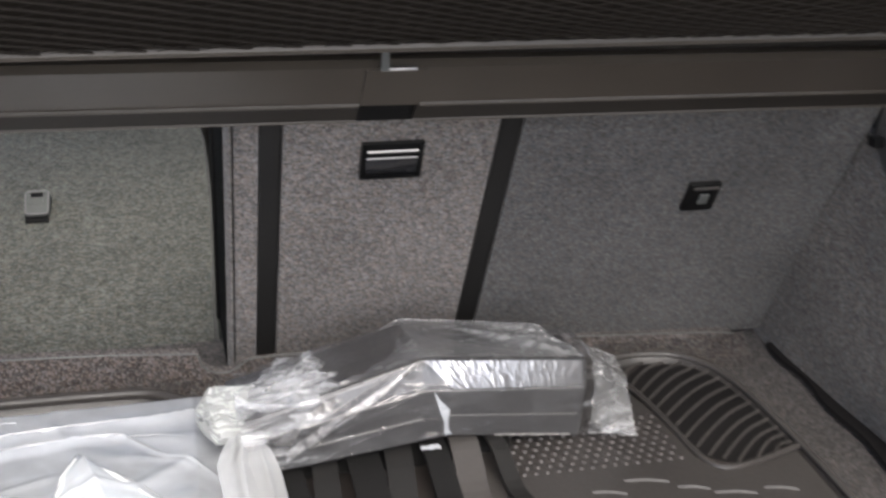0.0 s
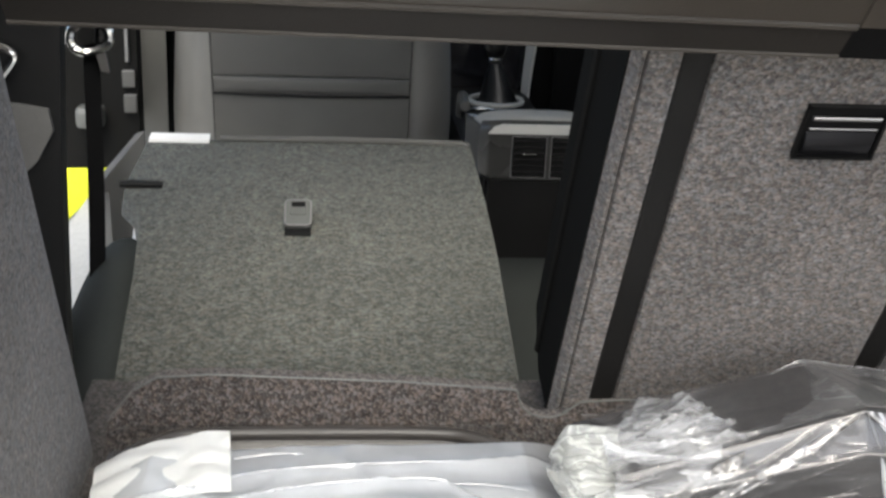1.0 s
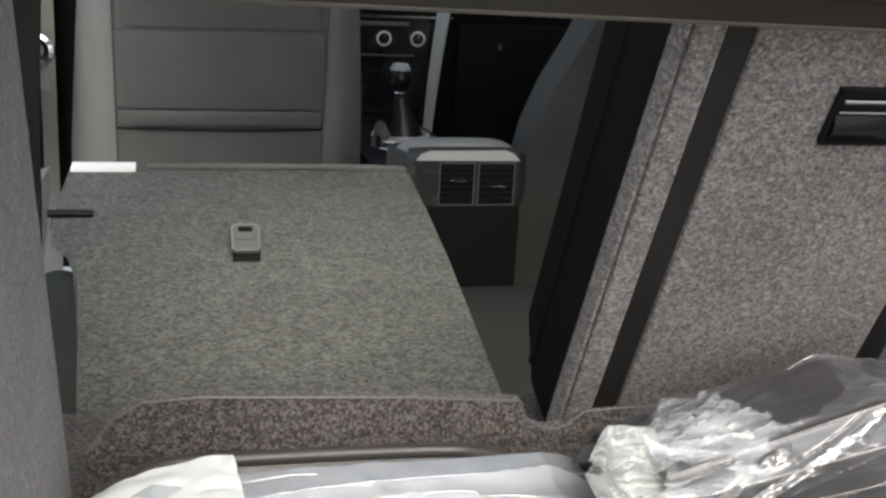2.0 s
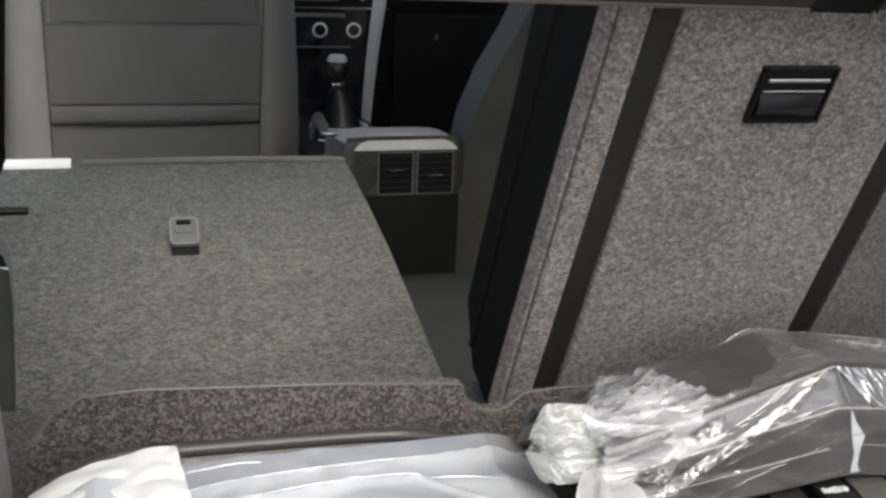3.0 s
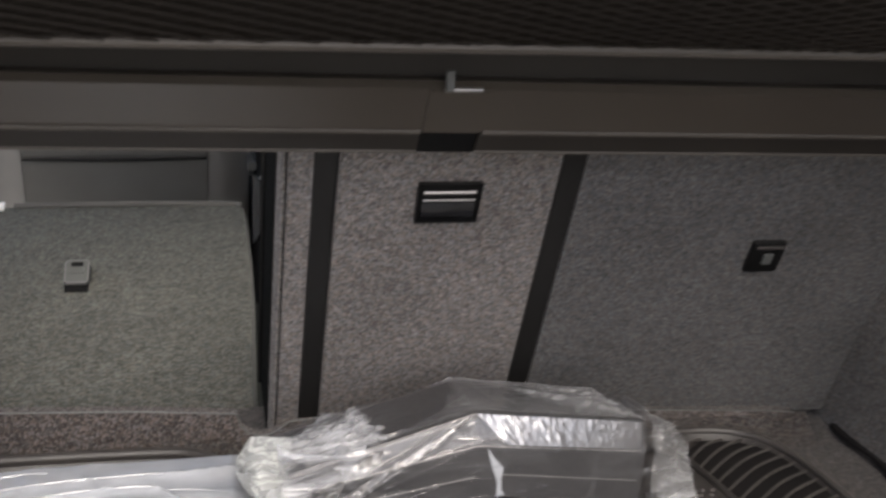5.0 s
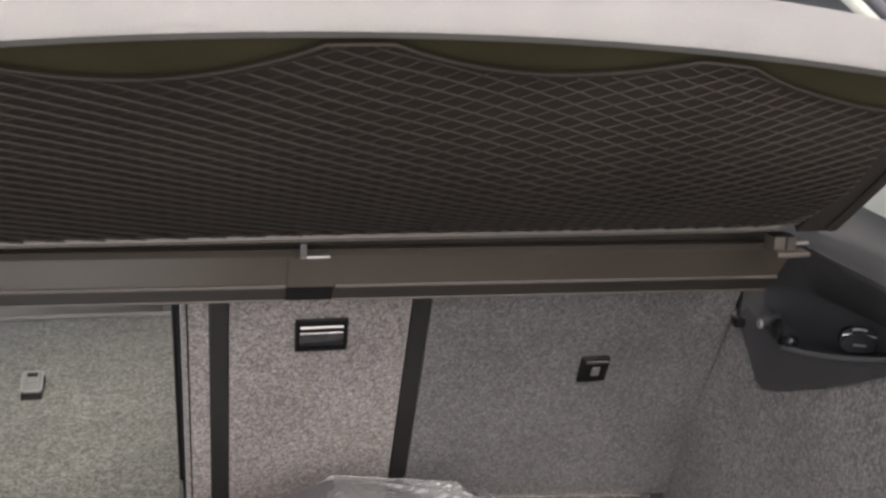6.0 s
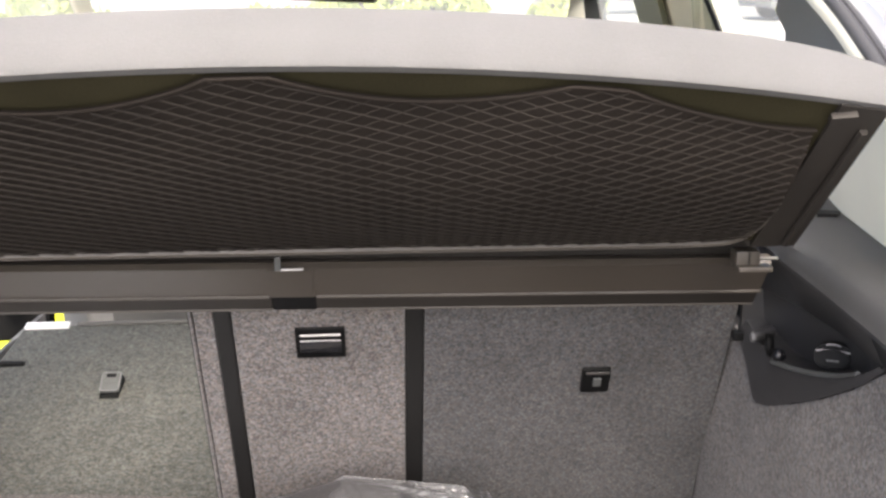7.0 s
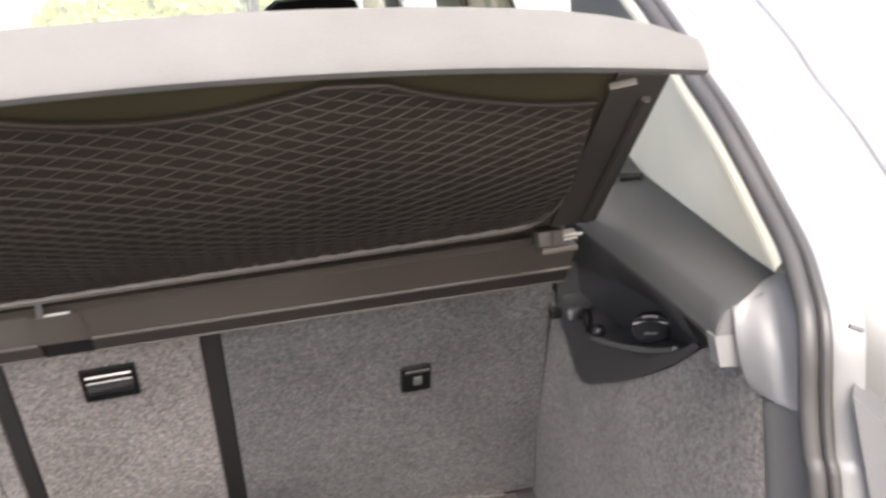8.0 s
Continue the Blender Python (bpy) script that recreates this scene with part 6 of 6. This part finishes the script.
# pale grey instead of chrome: the reflection is in the colour
part("knob_cap", disc(B(), 0.0245, 0.017, 0.014, Matrix.Translation((-0.003, 3.19, 0.103)), 20), TRIM_BAND, lever, "knob top, pale for its bright reflection", True, 0.002)
part("frame", tube(B(), [(x + 0.004, y + 3.195, -0.052) for x, y in arc(0, 0, 0.062, 0, 360, 23)[:-1]], 0.006, 8, True), TRIM_BAND, lever, "bright oval frame", True)

dash = thing("dashboard", (-0.02, 3.5, -0.3), "black dashboard with heater dials", "dashboard")
part("body", prism(B(), [(3.40, -0.42), (3.40, 0.10), (3.36, 0.24), (3.42, 0.36), (3.72, 0.40), (3.72, -0.42)], "x", -0.80, 0.68), BLACK_PLASTIC, dash, bevel=0.02, smooth=True)
part("centre_panel", prism(B(), [(3.372, -0.10), (3.366, 0.20), (3.41, 0.22), (3.41, -0.10)], "x", -0.14, 0.118), GLOSS_BLACK, dash, "black centre stack", bevel=0.004)
part("chrome_line", box(B(), -0.14, 0.150, 3.358, 3.366, 0.195, 0.199), CHROME, dash, "thin bright trim line")
part("button_panel", box(B(), -0.10, 0.045, 3.356, 3.368, 0.176, 0.184), GREY_PLASTIC, dash, bevel=0.001)
part("display_edge", box(B(), -0.10, 0.03, 3.356, 3.366, 0.214, 0.217), GREY_PLASTIC, dash)
for x in (-0.015, 0.066):
    d = part("dial", disc(B(), 0.0130, 0.011, 0.016, Matrix.Translation((x, 3.358, 0.146)) @ Matrix.Rotation(radians(90), 4, "X"), 24), GLOSS_BLACK, dash, "black heater dial", True)
    # white in place of metal paints the ring's reflection
    part("dial_ring", ring(B(), 0.0155, 0.0024, Matrix.Translation((x, 3.357, 0.146)) @ Matrix.Rotation(radians(90), 4, "X")), WHITE_PLASTIC, d, "dial ring, white for its bright reflection", True)
    part("pointer", box(B(), x - 0.001, x + 0.001, 3.345, 3.349, 0.147, 0.158), CHROME, d)
part("lower_line", box(B(), -0.10, 0.06, 3.360, 3.370, 0.104, 0.107), GREY_PLASTIC, dash)
part("knob", disc(B(), 0.009, 0.008, 0.012, Matrix.Translation((0.085, 3.36, 0.222)) @ Matrix.Rotation(radians(90), 4, "X"), 16), CHROME, dash, smooth=True)
part("glovebox_mark", box(B(), 0.264, 0.272, 3.352, 3.356, 0.126, 0.138), GREY_PLASTIC, dash, "small pale switch mark")
part("glovebox", prism(B(), [(3.385, -0.20), (3.372, 0.18), (3.41, 0.20), (3.41, -0.20)], "x", 0.17, 0.64), BLACK_PLASTIC, dash, bevel=0.008)

mirror = thing("rear_view_mirror", (-0.03, 2.96, 0.72), "rear-view mirror in a pale frame", "mirror")
mp = [(-0.140, 0.700), (-0.142, 0.715), (-0.136, 0.758), (-0.126, 0.765), (0.070, 0.762), (0.082, 0.752), (0.094, 0.706), (0.088, 0.690), (0.078, 0.687), (-0.130, 0.697)]
part("housing", prism(B(), mp, "y", 2.955, 2.985), BEIGE_GREY, mirror, "pale mirror frame", True, 0.005)
part("glass", prism(B(), [(x * 0.965 - 0.001, 0.727 + (z - 0.727) * 0.88) for x, z in mp], "y", 2.950, 2.9545), MIRROR, mirror, "mirror glass")
part("stalk", tube(B(), [(-0.03, 2.98, 0.76), (-0.03, 2.985, 0.82)], 0.008, 8), BLACK_PLASTIC, mirror, smooth=True)

# ---- rear door side on the left ----
belt = thing("seat_belt", (-0.65, 1.9, -0.02), "black seat belt hanging beside the rear seat", "seat belt")
bm = sheet(B(), 3, 16, lambda u, v: Vector((-0.660 + 0.018 * u + 0.016 * v + 0.002 * math.sin(5 * v), 1.90 + 0.006 * u, -0.06 + 0.45 * v)))
bmesh.ops.solidify(bm, geom=bm.faces[:], thickness=0.0015)
part("webbing", bm, BELT, belt)
part("tongue", tube(B(), smoothed([(-0.661, 1.892, 0.286), (-0.656, 1.892, 0.300), (-0.640, 1.892, 0.307), (-0.622, 1.892, 0.303), (-0.617, 1.892, 0.290), (-0.624, 1.892, 0.279), (-0.642, 1.892, 0.273), (-0.655, 1.892, 0.276)], 4), 0.0058, 8, True), CHROME, belt, "bright metal belt tongue", True)
part("tongue_cover", slab(B(), [(-0.652, 1.889, 0.290), (-0.646, 1.889, 0.302), (-0.632, 1.889, 0.301), (-0.634, 1.889, 0.284), (-0.645, 1.889, 0.280)], (0, 0.008, 0)), BLACK_PLASTIC, belt, "black plastic tongue cover", True, 0.002)
part("tongue_grip", slab(B(), [(-0.628, 1.890, 0.252), (-0.619, 1.890, 0.250), (-0.624, 1.890, 0.280), (-0.634, 1.890, 0.278)], (0, 0.006, 0)), SATIN, belt, "bright metal buckle blade", bevel=0.002)
post = thing("belt_post", (-0.68, 1.50, 0.0), "black plastic post behind the rear door opening", "pillar trim")
part("panel", slab(B(), [(-0.598, 1.508, -0.02), (-0.590, 1.508, 0.25), (-0.581, 1.508, 0.43), (-0.80, 1.508, 0.46), (-0.80, 1.508, -0.30), (-0.62, 1.508, -0.30)], (0, 0.02, 0)), BLACK_PLASTIC, post, bevel=0.005, smooth=True)
part("pad", slab(B(), [(-0.622, 1.503, 0.300), (-0.597, 1.503, 0.296), (-0.594, 1.503, 0.278), (-0.608, 1.503, 0.252), (-0.66, 1.503, 0.20), (-0.72, 1.503, 0.22), (-0.70, 1.503, 0.30)], (0, 0.006, 0)), FABRIC_PASSENGER, post, "dark green-grey padded panel", True, 0.003)
part("grab_clip", tube(B(), smoothed([(-0.635, 1.495, 0.350), (-0.622, 1.494, 0.345), (-0.619, 1.495, 0.338), (-0.634, 1.496, 0.318)], 4), 0.0032, 8), CHROME, post, "bright metal clip", True)
door = thing("open_rear_door", (-0.9, 2.8, -0.08), "open rear door with a dark lining", "car door")
part("lining", slab(B(), [(-0.730, 2.760, -0.105), (-1.10, 2.80, -0.125), (-1.10, 2.80, 0.45), (-0.730, 2.760, 0.45)], (0.0, 0.05, 0)), FABRIC_DARK, door, "dark door lining", bevel=0.01)
part("upper_lining", slab(B(), [(-0.862, 2.757, 0.14), (-0.862, 2.757, 0.45), (-1.05, 2.78, 0.45), (-1.05, 2.78, 0.12)], (0.0, 0.01, 0)), FABRIC_PASSENGER, door, "grey door panel", bevel=0.004)
part("hinge", box(B(), -0.758, -0.734, 2.748, 2.760, 0.052, 0.085), BEIGE_GREY, door, "grey metal door hinge", bevel=0.003)
part("check_strap", box(B(), -0.756, -0.732, 2.744, 2.760, 0.005, 0.040), BEIGE_GREY, door, "grey door check strap", bevel=0.003)
part("edge_trim", box(B(), -0.750, -0.744, 2.748, 2.758, 0.10, 0.20), TRIM_LIGHT, door, bevel=0.002)
part("skin", slab(B(), [(-0.80, 2.825, -0.10), (-1.10, 2.855, -0.11), (-1.10, 2.855, 0.46), (-0.80, 2.825, 0.46)], (0.0, 0.03, 0)), BODY_SILVER, door, "silver door skin", bevel=0.008)
part("handle", tube(B(), smoothed([(-0.915, 2.755, 0.085), (-0.935, 2.73, 0.120), (-0.965, 2.73, 0.128), (-1.00, 2.76, 0.10)], 4), 0.012, 8), CHROME, door, "chrome inner handle", True)
part("pocket", box(B(), -0.84, -0.79, 2.71, 2.755, -0.02, 0.02), GREY_PLASTIC, door, bevel=0.01)
vest = thing("high_visibility_vest", (-1.2, 4.2, -0.62), "folded fluorescent yellow high-visibility vest on the paving", "vest")
part("cloth", sheet(B(), 24, 20, lambda u, v: Vector((-1.50 + 0.345 * u + 0.045 * v, 3.95 + 1.00 * v, -0.615 + 0.06 * (math.sin(math.pi * u) * math.sin(math.pi * v)) ** 0.4 + 0.012 * math.sin(9 * u + 5 * v)))), YELLOW, vest, smooth=True)

# ---- outside ----
def leaf_cloud(bm, centre, size, count, leaf, rng):
    for _ in range(count):
        d = Vector((rng.gauss(0, 1), rng.gauss(0, 1), rng.gauss(0, 1))).normalized() * rng.uniform(0.55, 1.0)
        c = Vector(centre) + Vector((d.x * size[0], d.y * size[1], d.z * size[2]))
        m = Matrix.Translation(c) @ Euler((rng.uniform(0, 6.3), rng.uniform(0, 6.3), rng.uniform(0, 6.3))).to_matrix().to_4x4()
        vs = [bm.verts.new(m @ Vector(p)) for p in ((-leaf, 0, 0), (0, -leaf * 0.45, leaf * 0.1), (leaf, 0, 0), (0, leaf * 0.45, leaf * 0.1))]
        bm.faces.new(vs)


def shrub(base, size, seed):
    rng = random.Random(seed)
    t = thing("shrub", base, "sunlit yellow-green garden shrub", "shrub", "shrubs before the car")
    bm = B()
    for k in range(5):
        a = 2 * math.pi * k / 5
        tube(bm, [Vector(base), Vector(base) + Vector((0.12 * math.cos(a), 0.12 * math.sin(a), size[2] * 0.6)), Vector(base) + Vector((size[0] * 0.5 * math.cos(a), size[1] * 0.5 * math.sin(a), size[2] * 1.3))], 0.025, 5)
    part("stem", bm, BARK, t)
    bm = B()
    for k in range(9):
        c = Vector(base) + Vector((rng.uniform(-0.6, 0.6) * size[0], rng.uniform(-0.6, 0.6) * size[1], size[2] * rng.uniform(0.5, 1.3)))
        leaf_cloud(bm, c, (size[0] * 0.45, size[1] * 0.45, size[2] * 0.45), 160, 0.085, rng)
    part("crown", bm, LEAF, t, "dense small leaves")
    return t


for k, (x, y, w, h) in enumerate(((-1.0, 16.0, 0.8, 0.50), (0.25, 16.4, 0.9, 0.66), (1.1, 17.2, 0.7, 0.85), (3.6, 21.5, 0.7, 0.40), (-2.6, 11.5, 0.8, 0.75), (-3.3, 11.0, 0.8, 0.6))):
    shrub((x, y, -0.50 if y > 15 else -0.62), (w, 0.8, h), 20 + k)


def parked_car(base, turn, paint, label):
    c = thing("parked_car", (0, 0, 0), label, "car", "parked cars")
    prof = [(-2.1, 0.30), (-2.12, 0.72), (-1.9, 0.92), (-1.2, 1.0), (-0.55, 1.42), (0.9, 1.44), (1.6, 1.05), (2.05, 0.95), (2.1, 0.35)]
    part("body", prism(B(), prof, "y", -0.86, 0.86), paint, c, bevel=0.06, smooth=True)
    for s in (-1, 1):
        part("side_window", prism(B(), [(-1.05, 1.02), (-0.52, 1.36), (0.25, 1.38), (0.25, 1.02)], "y", s * 0.862, s * 0.872), GLOSS_BLACK, c)
        part("side_window", prism(B(), [(0.32, 1.02), (0.32, 1.38), (0.86, 1.38), (1.40, 1.04)], "y", s * 0.862, s * 0.872), GLOSS_BLACK, c)
        part("trim_strip", box(B(), -0.9, 1.0, s * 0.862 - 0.01, s * 0.862 + 0.01, 0.52, 0.57), GREY_PLASTIC, c)
        for x in (-1.32, 1.32):
            w = part("wheel", disc(B(), 0.31, 0.31, 0.20, Matrix.Translation((x, s * 0.80, 0.31)) @ Matrix.Rotation(radians(90), 4, "X"), 24), TYRE, c)
            part("rim", disc(B(), 0.22, 0.19, 0.03, Matrix.Translation((x, s * 0.905, 0.31)) @ Matrix.Rotation(radians(90 * s), 4, "X"), 20), CHROME, w, "bright wheel rim")
            part("hub", disc(B(), 0.06, 0.05, 0.03, Matrix.Translation((x, s * 0.925, 0.31)) @ Matrix.Rotation(radians(90 * s), 4, "X"), 12), GREY_PLASTIC, w)
    c.matrix_world = pose(*base, 0, 0, turn)
    return c


parked_car((11.0, 27.6, -0.62), 8, CAR_BLUE, "dark blue parked hatchback on the far side of the paving")
parked_car((13.8, 31.5, -0.62), 14, BODY_SILVER, "silver parked hatchback on the far side of the paving")
parked_car((6.6, 31.5, -0.62), 4, BODY_SILVER, "silver parked hatchback on the far side of the paving")
